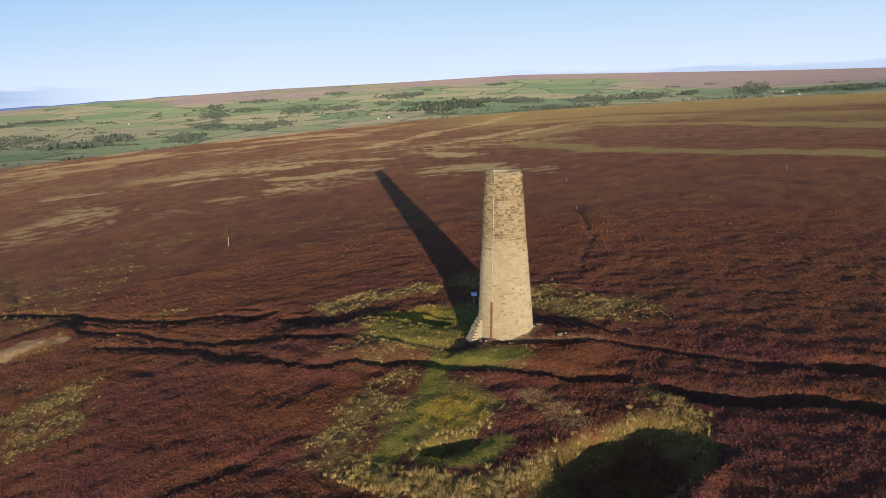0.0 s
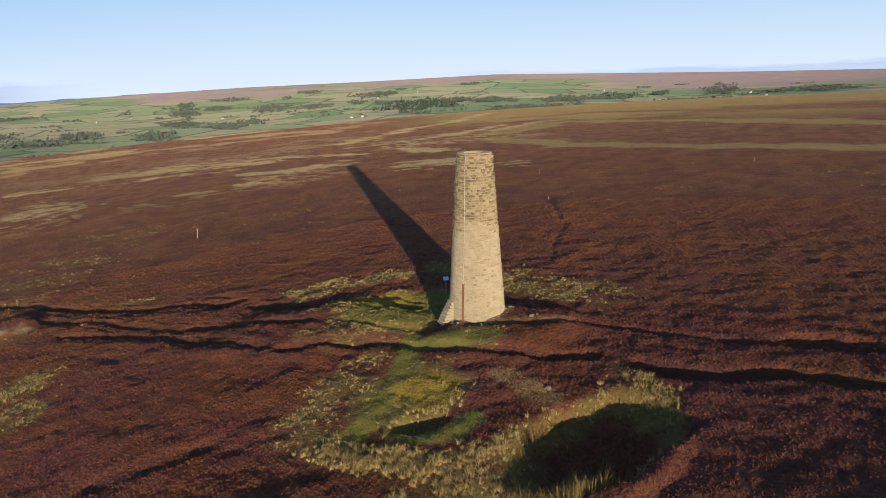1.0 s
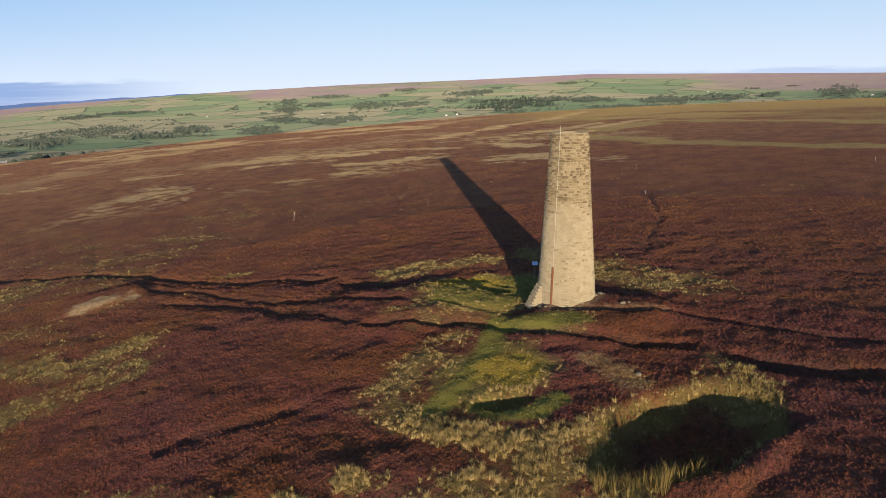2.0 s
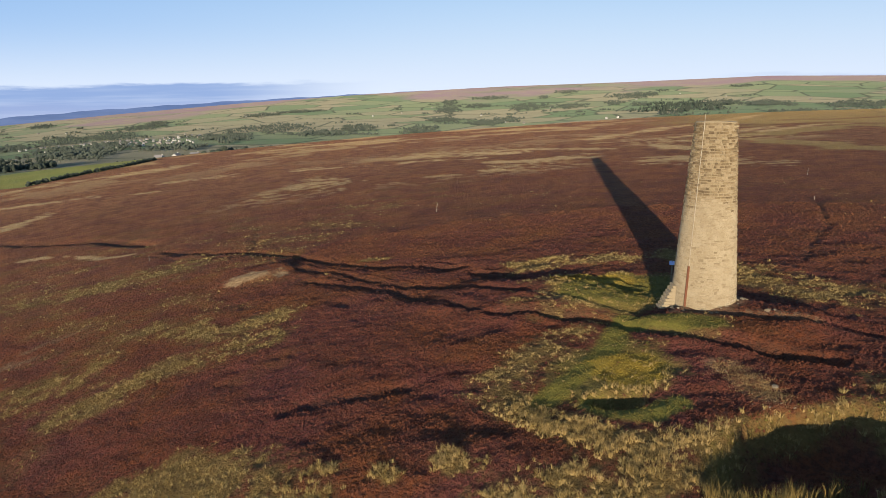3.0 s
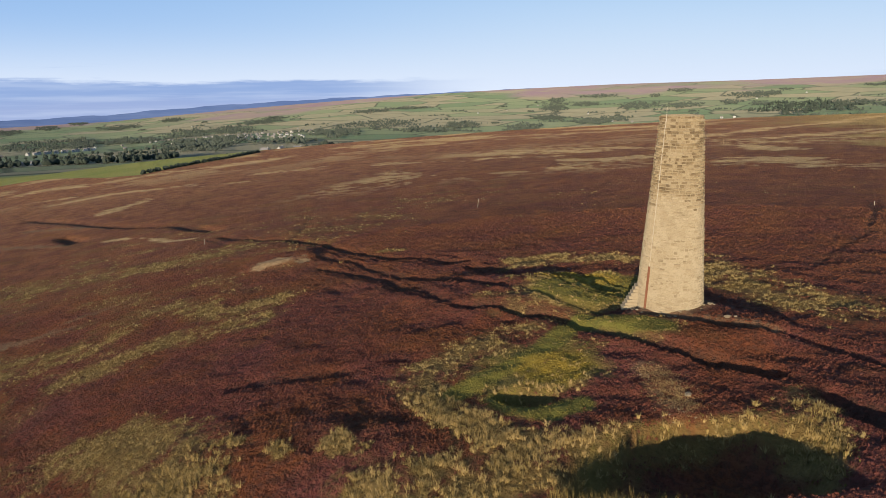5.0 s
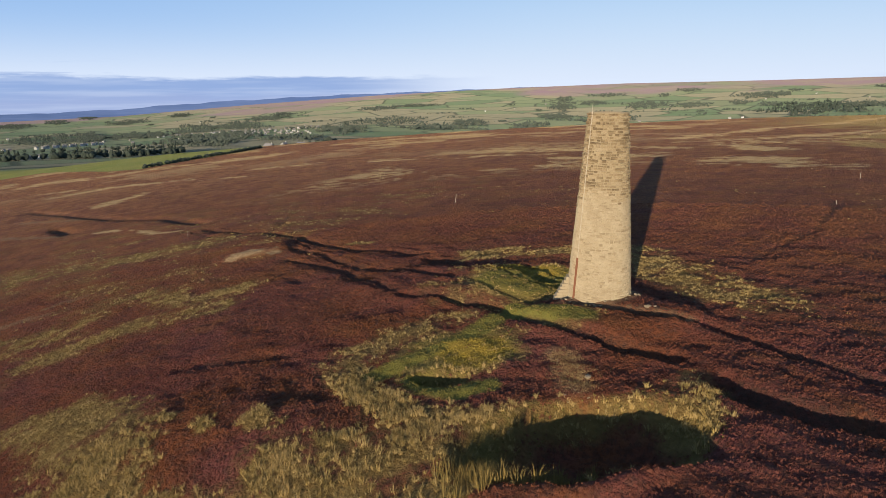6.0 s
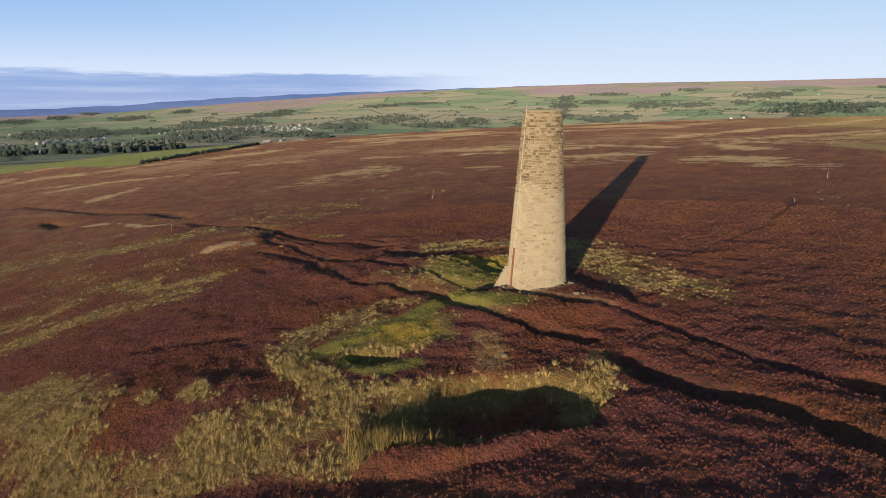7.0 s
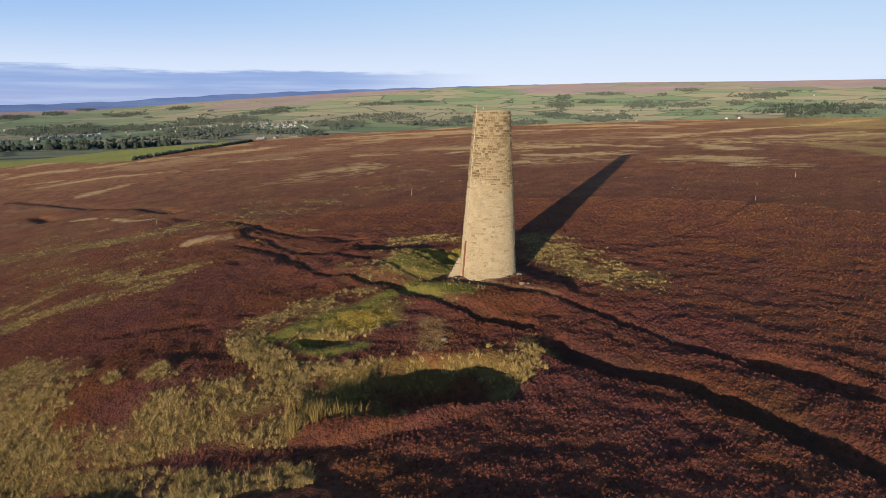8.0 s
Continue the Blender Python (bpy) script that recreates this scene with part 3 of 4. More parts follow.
def rock(bm, m, seed):
    """A worn angular stone of unit size."""
    rng = random.Random(seed)
    made = bmesh.ops.create_icosphere(bm, subdivisions=1, radius=0.5)["verts"]
    for v in made:
        v.co *= rng.uniform(0.75, 1.15)
        v.co = m @ v.co


# ---- the chimney ----
CHIMNEY_X, CHIMNEY_Y, CHIMNEY_TOP = 4.1, 39.5, 10.0


def chimney_radius(z):
    return 1.73 - 0.068 * z


def stone_material(name, pick, pale, gold, dark, share, joint=False):
    """Sandstone blocks: each its own tone, some weathered dark, with pitted faces."""
    n = Nodes(name, rough=0.92, spec=0.2)
    r = object_random(n) if pick == "object" else island_random(n)
    c = n.mix(n.ramp(r, 0.0, 0.7), pale, gold)
    # weathering runs in level bands and uneven patches
    band = n.noise(1.6, 5, 0.65, stretch=(0.6, 0.6, 3.2))
    worn = n.math("ADD", n.math("MULTIPLY", r, 0.36), n.math("MULTIPLY", band, 1.0))
    c = n.mix(n.ramp(worn, share - 0.08, share + 0.2, 0.0, 0.95), c, dark)
    c = n.mix(n.ramp(n.noise(7.0, 6, 0.7), 0.42, 0.7, 0.0, 0.5), c, gold)
    c = n.mix(n.ramp(n.noise(16.0, 5, 0.75, stretch=(1, 1, 2.0)), 0.5, 0.72, 0.0, 0.75), c, dark)
    h = n.math("ADD", n.noise(16.0, 5, 0.7), n.noise(55.0, 3, 0.6))
    return n.done(c, n.bump(h, 0.03, 0.9))


def mortar_material():
    n = Nodes("lime_mortar", rough=0.95, spec=0.15)
    c = n.mix(n.ramp(n.noise(2.2, 6, 0.6), 0.35, 0.65), (0.325, 0.26, 0.165), (0.395, 0.325, 0.215))
    z = n.nt.nodes.new("ShaderNodeSeparateXYZ")
    n.link(n.co, z.inputs[0])
    worn = n.ramp(n.math("ADD", z.outputs[2], n.math("MULTIPLY", n.noise(1.3, 4), 2.0)), 6.2, 7.0)
    c = n.mix(n.math("MULTIPLY", worn, 0.6), c, (0.29, 0.225, 0.135))
    c = n.mix(n.ramp(n.noise(1.1, 6, 0.7, stretch=(1, 1, 0.45)), 0.45, 0.7, 0.0, 0.55), c, (0.25, 0.19, 0.115))
    c = n.mix(n.ramp(n.noise(14.0, 5, 0.75, stretch=(1, 1, 2.2)), 0.5, 0.72, 0.0, 0.75), c, (0.14, 0.10, 0.06))
    h = n.math("ADD", n.noise(9.0, 5, 0.65), n.noise(35.0, 5, 0.7))
    return n.done(c, n.bump(h, 0.05, 0.9))


PALE, GOLD, DARK = (0.345, 0.275, 0.17), (0.265, 0.195, 0.11), (0.095, 0.064, 0.036)


def chimney_courses():
    """Every stone as course height, bearing, length, height and how far it stands proud."""
    rng = random.Random(4)
    z, rows = -0.25, []
    while z < CHIMNEY_TOP - 0.08:
        h = rng.uniform(0.115, 0.17)
        h = min(h, CHIMNEY_TOP - z)
        r = chimney_radius(z + h / 2)
        a, start = 0.0, rng.uniform(0, 6.28)
        while a < 2 * math.pi - 0.02:
            span = min(rng.uniform(0.13, 0.38) / r, 2 * math.pi - a)
            if 2 * math.pi - a - span < 0.12:
                span = 2 * math.pi - a
            rows.append((z, h, start + a + span / 2, span * r, r))
            a += span
        z += h
    return rows


def build_chimney():
    thing = new("chimney")
    thing.location = (CHIMNEY_X, CHIMNEY_Y, 0)
    tagged(thing, "tall round tapering sandstone mine chimney standing on rough grass", "chimney")
    mortar = mortar_material()
    raw_one = stone_material("weathered_sandstone", "object", PALE, GOLD, DARK, 0.73)
    raw_all = stone_material("weathered_sandstone_rest", "island", PALE, GOLD, DARK, 0.73)
    limed = stone_material("limewashed_sandstone", "island", (0.385, 0.315, 0.205), (0.32, 0.25, 0.155), (0.15, 0.11, 0.065), 0.83)
    # the shaft: outer face, flue and rims
    bm = bmesh.new()
    seg, rings = 64, []
    for r, z in ((chimney_radius(-0.6), -0.6), (chimney_radius(2.5), 2.5), (chimney_radius(5.4), 5.4), (chimney_radius(6.4) - 0.045, 6.4), (chimney_radius(CHIMNEY_TOP) - 0.05, CHIMNEY_TOP - 0.02), (0.62, CHIMNEY_TOP - 0.02), (0.62, 3.0)):
        rings.append([bm.verts.new((r * math.cos(2 * math.pi * i / seg), r * math.sin(2 * math.pi * i / seg), z)) for i in range(seg)])
    for a, b in zip(rings[:-1], rings[1:]):
        for i in range(seg):
            j = (i + 1) % seg
            bm.faces.new((a[i], a[j], b[j], b[i]))
    bm.faces.new(rings[-1])
    part("shaft", bm, mortar, thing, "pale lime mortar core with an open flue")
    rng = random.Random(9)
    variants = []
    for k in range(6):
        vb = bmesh.new()
        block(vb, Matrix.Identity(4), 0.06 + 0.02 * k)
        for v in vb.verts:
            if v.co.y < 0:
                v.co += Vector((rng.uniform(-0.05, 0.05), rng.uniform(-0.08, 0.08), rng.uniform(-0.07, 0.07)))
        me = bpy.data.meshes.new("stone")
        vb.to_mesh(me)
        vb.free()
        me.materials.append(raw_one)
        variants.append(me)
    upper, lower, count = bmesh.new(), bmesh.new(), 0
    for z, h, a, length, r in chimney_courses():
        top = z + h > CHIMNEY_TOP - 0.3
        open_joints = z > 5.7 + 0.5 * math.sin(3 * a)
        if open_joints and rng.random() < 0.03 and not top:
            continue
        gap = rng.uniform(0.025, 0.05) if open_joints else rng.uniform(0.015, 0.04)
        proud = rng.uniform(-0.02, 0.03) if open_joints else rng.uniform(-0.016, 0.022)
        if top:
            proud += rng.uniform(-0.02, 0.03)
        ragged = rng.uniform(-0.05, 0.03) if z + h > CHIMNEY_TOP - 0.02 else 0.0
        depth = 0.26
        # the wall leans in with the taper
        m = Matrix.Rotation(a, 4, "Z") @ Matrix.Translation((r - depth / 2 + proud, 0, z + h / 2 + ragged / 2)) @ Matrix.Rotation(radians(90 + rng.uniform(-1, 1)), 4, "Z") @ Matrix.Rotation(radians(3.75 + rng.uniform(-1, 1)), 4, "X")
        s = Matrix.Diagonal((length - gap, depth, h - gap + ragged, 1))
        facing = math.degrees(math.atan2(math.sin(a + math.pi / 2 - 0.12), math.cos(a + math.pi / 2 - 0.12)))
        if open_joints and abs(facing) < 72 and count < 300 and z > 6.4:
            ob = new("stone", variants[rng.randrange(6)])
            ob.parent = thing
            ob.matrix_basis = m @ s
            count += 1
        else:
            block(upper if open_joints else lower, m @ s, rng.uniform(0.05, 0.14) if open_joints else 0.05)
    tagged(part("stonework", upper, raw_all, thing, "weathered upper stones with open joints"), kind="stuff")
    tagged(part("pointed_stonework", lower, limed, thing, "pale repointed lower stones"), kind="stuff")
    # toothed stub of the old flue at the foot
    stub = new("flue_stub")
    stub.parent = thing
    tagged(stub, "broken toothed stub of the old flue wall")
    way = Vector((-0.95, -0.32, 0)).normalized()
    turn = math.atan2(way.y, way.x)
    for k in range(9):
        z0 = -0.35 + 0.175 * k
        out = 0.66 * (1 - max(0, k - 1) / 8.0) ** 0.9 + 0.02
        r = chimney_radius(z0)
        m = Matrix.Rotation(turn, 4, "Z") @ Matrix.Translation((r + out / 2 - 0.25, 0.02 * rng.uniform(-1, 1), z0 + 0.08)) @ Matrix.Rotation(radians(rng.uniform(4, 9)), 4, "Y") @ Matrix.Rotation(radians(90), 4, "Z") @ Matrix.Diagonal((1.0 - 0.035 * k, out + 0.5, 0.166, 1))
        bm = bmesh.new()
        block(bm, m, 0.05)
        part("stub_stone", bm, limed, stub)
    # lightning conductor: rod, tape and guard
    steel = Nodes("weathered_conductor", rough=0.55, metal=0.0)
    steel = steel.done(steel.mix(steel.ramp(steel.noise(9.0, 4), 0.4, 0.6), (0.5, 0.43, 0.32), (0.4, 0.33, 0.24)))
    rust = Nodes("rusty_guard", rough=0.8)
    rust = rust.done(rust.mix(rust.ramp(rust.noise(12.0, 5), 0.35, 0.65), (0.13, 0.05, 0.025), (0.20, 0.085, 0.045)))
    side = math.atan2(-0.848, -0.53)
    conductor = new("lightning_conductor")
    conductor.parent = thing
    bm = bmesh.new()
    bmesh.ops.create_cone(bm, cap_ends=True, segments=8, radius1=0.018, radius2=0.008, depth=0.75, matrix=Matrix.Rotation(side, 4, "Z") @ Matrix.Translation((chimney_radius(CHIMNEY_TOP) + 0.01, 0, CHIMNEY_TOP + 0.02)))
    part("rod", bm, steel, conductor)

    def strip(z0, z1, width, thick, steps, wander):
        sb = bmesh.new()
        last = None
        for i in range(steps + 1):
            z = z0 + (z1 - z0) * i / steps
            m = Matrix.Rotation(side + wander * math.sin(i * 1.7), 4, "Z")
            r = chimney_radius(z) + 0.03
            ring = [sb.verts.new(m @ Vector((r + dx, dy, z))) for dx, dy in ((-0.03, -width / 2), (-0.03, width / 2), (thick, width / 2), (thick, -width / 2))]
            if last:
                for k in range(4):
                    sb.faces.new((last[k], last[(k + 1) % 4], ring[(k + 1) % 4], ring[k]))
            else:
                sb.faces.new(ring[::-1])
            last = ring
        sb.faces.new(last)
        return sb

    part("tape", strip(2.4, CHIMNEY_TOP + 0.02, 0.02, 0.008, 24, 0.004), steel, conductor, "thin pale metal tape")
    part("guard", strip(0.0, 2.45, 0.10, 0.035, 2, 0.0), rust, conductor, "rust-brown wooden guard strip")
    tagged(conductor, "pale conductor tape with a rust-brown guard")
    return thing


build_chimney()


def build_rubble():
    """Loose stones: fallen blocks at the chimney's foot, on the worn path and over the moor."""
    n = Nodes("loose_stone", rough=0.95)
    mat = n.done(n.mix(object_random(n), (0.19, 0.14, 0.09), (0.32, 0.25, 0.16)), n.bump(n.noise(14.0, 5, 0.7), 0.05))
    rng = random.Random(12)
    shapes = []
    for k in range(5):
        bm = bmesh.new()
        rock(bm, Matrix.Identity(4), k)
        me = bpy.data.meshes.new("stone")
        bm.to_mesh(me)
        bm.free()
        me.materials.append(mat)
        shapes.append(me)
    spots = []
    for i in range(46):
        a = rng.uniform(math.pi * 0.95, math.pi * 2.05)
        r = chimney_radius(0) + rng.uniform(0.02, 0.55)
        spots.append((CHIMNEY_X + r * math.cos(a), CHIMNEY_Y + r * math.sin(a), rng.uniform(0.07, 0.2)))
    for i in range(24):
        u = rng.random()
        spots.append((4.9 + 2.1 * u + rng.gauss(0, 0.5), 31.5 - 3.9 * u + rng.gauss(0, 0.3), rng.uniform(0.04, 0.1)))
    spots += [(7.2, 37.6, 0.34), (7.5, 37.7, 0.2), (6.8, 29.4, 0.3), (-23.6, 53.2, 0.3)]
    for x, y, size in spots:
        ob = new("loose_stone", shapes[rng.randrange(5)])
        ob.matrix_basis = Matrix.Translation((x, y, height(x, y) + 0.12 * size)) @ Euler((0, 0, rng.uniform(0, 6))).to_matrix().to_4x4() @ Matrix.Diagonal((size * 1.3, size, size * 0.6, 1))
        tagged(ob, "loose weathered sandstone lying on the trodden ground", "stone", "loose stones round the chimney")


build_rubble()


def build_posts():
    """Pale marker posts standing in the heather."""
    n = Nodes("bleached_post", rough=0.85)
    mat = n.done(n.mix(n.ramp(n.noise(6.0, 4, stretch=(1, 1, 0.15)), 0.4, 0.6), (0.4, 0.34, 0.25), (0.28, 0.23, 0.16)))
    for x, y, h, lean in ((-26.9, 79.8, 1.15, 8), (17.8, 103.0, 0.85, 0), (49.8, 101, 0.7, 0), (15.3, 79.5, 0.45, -6), (-58.3, 63.6, 0.8, 4), (78, 190, 1.0, 0)):
        bm = bmesh.new()
        bmesh.ops.create_cone(bm, cap_ends=True, segments=8, radius1=0.03, radius2=0.026, depth=h + 0.3, matrix=Matrix.Translation((0, 0, h / 2 - 0.15)))
        post = part("post", bm, mat)
        post.name = "marker_post"
        post.matrix_basis = pose(x, y, height(x, y), 0, lean, 0)
        tagged(post, "bleached wooden marker post standing in the heather", "post", "marker posts on the moor")


build_posts()


def build_sign():
    """A small panel on a post behind the chimney."""
    wood = Nodes("sign_post_wood", rough=0.85)
    wood = wood.done(wood.mix(wood.ramp(wood.noise(8.0, 4), 0.4, 0.6), (0.16, 0.12, 0.08), (0.24, 0.18, 0.12)))
    n = Nodes("pale_enamel", rough=0.45)
    mat = n.done(n.mix(n.ramp(n.noise(5.0, 4), 0.4, 0.6), (0.45, 0.53, 0.78), (0.38, 0.46, 0.72)))
    thing = new("sign")
    thing.matrix_basis = pose(2.3, 44.2, height(2.3, 44.2), 0, 0, 8)
    bm = bmesh.new()
    bmesh.ops.create_cone(bm, cap_ends=True, segments=8, radius1=0.05, radius2=0.05, depth=1.7, matrix=Matrix.Translation((0, 0, 0.55)))
    part("post", bm, wood, thing)
    bm = bmesh.new()
    bmesh.ops.create_cube(bm, size=1, matrix=Matrix.Translation((0, -0.09, 1.25)) @ Matrix.Rotation(radians(-40), 4, "X") @ Matrix.Diagonal((0.36, 0.03, 0.28, 1)))
    bmesh.ops.bevel(bm, geom=bm.edges[:], offset=0.008, segments=1, affect="EDGES")
    part("panel", bm, mat, thing, "pale bluish-white panel")
    tagged(thing, "small pale sign panel on a wooden post in the grass", "sign")


build_sign()


# ---- what grows on the moor ----
def scatter(rng, count, area):
    """Random places in a sector of rings (near, far, bearing from, bearing to)."""
    near, far, a0, a1 = area
    r = np.sqrt(rng.uniform(near**2, far**2, count))
    a = np.radians(rng.uniform(a0, a1, count))
    return EYE_X + r * np.sin(a), EYE_Y + r * np.cos(a)


def blades(rng, x, y, z, tall, spread, per, width, arch):
    """Blades of grass in tufts: each one strip of two steps, bent outward."""
    k = len(x)
    turn = rng.uniform(0, 2 * np.pi, (k, per))
    away = rng.uniform(0.05, 1.0, (k, per)) * spread[:, None]
    h = tall[:, None] * rng.uniform(0.55, 1.1, (k, per))
    w = width * rng.uniform(0.6, 1.3, (k, per)) * np.ones((k, 1))
    dx, dy = np.cos(turn), np.sin(turn)
    face = turn + rng.uniform(0.6, 2.5, (k, per))
    px, py = np.cos(face) * w, np.sin(face) * w
    bx, by = x[:, None] + dx * away * 0.35, y[:, None] + dy * away * 0.35
    mx, my = x[:, None] + dx * away * 0.7, y[:, None] + dy * away * 0.7
    tx, ty = x[:, None] + dx * away * (1 + arch), y[:, None] + dy * away * (1 + arch)
    zb = z[:, None] - 0.05 + 0 * h
    v = np.stack([np.stack([bx - px, by - py, zb], -1), np.stack([bx + px, by + py, zb], -1), np.stack([mx + px * 0.7, my + py * 0.7, zb + h * 0.7], -1), np.stack([mx - px * 0.7, my - py * 0.7, zb + h * 0.7], -1), np.stack([tx, ty, zb + h], -1)], 2)
    base = (np.arange(k * per) * 5)[:, None]
    quads = np.concatenate([base + np.array([[0, 1, 2]]), base + np.array([[0, 2, 3]]), base + np.array([[3, 2, 4]])], 0)
    return v.reshape(-1, 3), quads


def sprigs(rng, x, y, z, tall, spread, per, width):
    """Upright sprigs in clumps, one narrow leaf of three corners each."""
    k = len(x)
    turn = rng.uniform(0, 2 * np.pi, (k, per))
    away = np.sqrt(rng.uniform(0.0, 1.0, (k, per))) * spread[:, None]
    h = tall[:, None] * rng.uniform(0.5, 1.1, (k, per)) * (1.1 - 0.7 * (away / spread[:, None]) ** 2)
    w = width * rng.uniform(0.6, 1.4, (k, per))
    face = rng.uniform(0, np.pi, (k, per))
    px, py = np.cos(face) * w, np.sin(face) * w
    bx, by = x[:, None] + np.cos(turn) * away, y[:, None] + np.sin(turn) * away
    tx, ty = bx + np.cos(turn) * h * 0.45, by + np.sin(turn) * h * 0.45
    zb = z[:, None] - 0.06 + 0 * h
    v = np.stack([np.stack([bx - px, by - py, zb + 0.3 * h], -1), np.stack([bx + px, by + py, zb], -1), np.stack([tx, ty, zb + h], -1)], 2)
    return v.reshape(-1, 3), np.arange(k * per * 3).reshape(-1, 3)


def cushions(rng, x, y, z, tall, spread, per, width):
    """Low rounded bushes of heather: small overlapping sprays lying on a dome, tips towards its crown."""
    k = len(x)
    turn = rng.uniform(0, 2 * np.pi, (k, per))
    u = np.sqrt(rng.uniform(0.02, 1.0, (k, per)))
    lift = tall[:, None] * rng.uniform(0.75, 1.2, (k, per))
    w = width * rng.uniform(0.6, 1.4, (k, per))
    side = turn + np.pi / 2 + rng.uniform(-0.6, 0.6, (k, per))
    px, py = np.cos(side) * w, np.sin(side) * w
    out, tip = u * spread[:, None], (0.62 * u - 0.12) * spread[:, None]
    bx, by = x[:, None] + np.cos(turn) * out, y[:, None] + np.sin(turn) * out
    tx, ty = x[:, None] + np.cos(turn) * tip + rng.normal(0, 0.3, (k, per)) * w, y[:, None] + np.sin(turn) * tip + rng.normal(0, 0.3, (k, per)) * w
    zb = z[:, None] - 0.05 + lift * (1 - u**2) * 0.85
    zt = z[:, None] - 0.02 + lift * (1 - 0.45 * u**2)
    v = np.stack([np.stack([bx - px, by - py, zb], -1), np.stack([bx + px, by + py, zb], -1), np.stack([tx, ty, zt], -1)], 2)
    return v.reshape(-1, 3), np.arange(k * per * 3).reshape(-1, 3)


def grass_material(name, a, b, c, shade=0.0):
    n = Nodes(name, rough=0.75, spec=0.15)
    col = n.mix(n.ramp(n.noise(0.5, 4), 0.35, 0.65), a, b)
    col = n.mix(n.ramp(island_random(n), 0.3, 1.0, 0.0, 0.8), col, c)
    # shade between the tufts is painted as dark patches
    if shade:
        col = n.mix(n.ramp(n.noise(2.4, 3, 0.6), 0.48, 0.6, 0.0, shade), col, GRASS_DARK)
    return n.done(col)


def heather_material():
    n = Nodes("heather", rough=0.9, spec=0.1)
    big, mid = n.noise(0.035, 4), n.noise(0.45, 4)
    col = n.mix(n.ramp(big, 0.35, 0.65), HEATHER_BROWN, HEATHER_RED)
    # same browner tones with distance, the far brightness painted in
    col = n.mix(n.ramp(n.far(), 36, 95, 0.0, 0.9), col, HEATHER_MID_LIT)
    col = n.mix(n.ramp(n.far(), 115, 200, 0.0, 0.8), col, HEATHER_FAR_LIT)
    bloom = n.math("MULTIPLY", n.ramp(n.noise(0.09, 4, 0.6), 0.46, 0.62), n.ramp(n.far(), 28, 60, 0.55, 0.0))
    col = n.mix(bloom, col, BLOOM_PATCH)
    col = n.mix(n.ramp(n.noise(0.22, 5, 0.6), 0.42, 0.62, 0.0, 0.6), col, HEATHER_PURPLE)
    col = n.mix(n.ramp(mid, 0.5, 0.75, 0.0, 0.6), col, HEATHER_DARK)
    col = n.mix(n.ramp(n.noise(0.16, 5, 0.6), 0.52, 0.7, 0.0, 0.5), col, HEATHER_OLIVE)
    # dark patches in the colour imitate shaded gaps between bushes
    col = n.mix(n.ramp(n.noise(4.0, 3, 0.6), 0.46, 0.58, 0.0, 0.5), col, HEATHER_SHADE)
    r = island_random(n)
    col = n.mix(n.ramp(r, 0.0, 0.45, 0.35, 0.0), col, HEATHER_SHADE)
    col = n.mix(n.ramp(r, 0.72, 1.0, 0.0, 0.6), col, HEATHER_BLOOM)
    # sprays are dimmed in colour to soften their sunlit contrast with the ground
    return n.done(n.mix(1.0, col, (0.9, 0.9, 0.9), "MULTIPLY"))


HEATHER_BLOOM, HEATHER_SHADE = (0.2, 0.085, 0.066), (0.075, 0.03, 0.019)
M_PALE = grass_material("bleached_grass", (0.31, 0.215, 0.10), (0.25, 0.165, 0.072), (0.36, 0.26, 0.13))
M_GOLD = grass_material("golden_grass", (0.26, 0.172, 0.066), (0.2, 0.125, 0.047), (0.3, 0.21, 0.088))
M_STRAW = grass_material("tussock_grass", (0.37, 0.248, 0.09), (0.26, 0.175, 0.052), (0.47, 0.34, 0.155), 0.6)
M_REED = grass_material("reeds", (0.25, 0.16, 0.045), (0.17, 0.12, 0.04), (0.12, 0.095, 0.035))
M_TURF = grass_material("short_turf", (0.12, 0.105, 0.024), (0.2, 0.157, 0.034), (0.155, 0.127, 0.03), 0.4)
M_MOSS = grass_material("yellow_moss", (0.33, 0.225, 0.032), (0.24, 0.17, 0.032), (0.38, 0.27, 0.05), 0.3)
M_WORN = grass_material("worn_grass", (0.26, 0.16, 0.07), (0.20, 0.115, 0.05), (0.34, 0.24, 0.12))
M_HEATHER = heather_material()


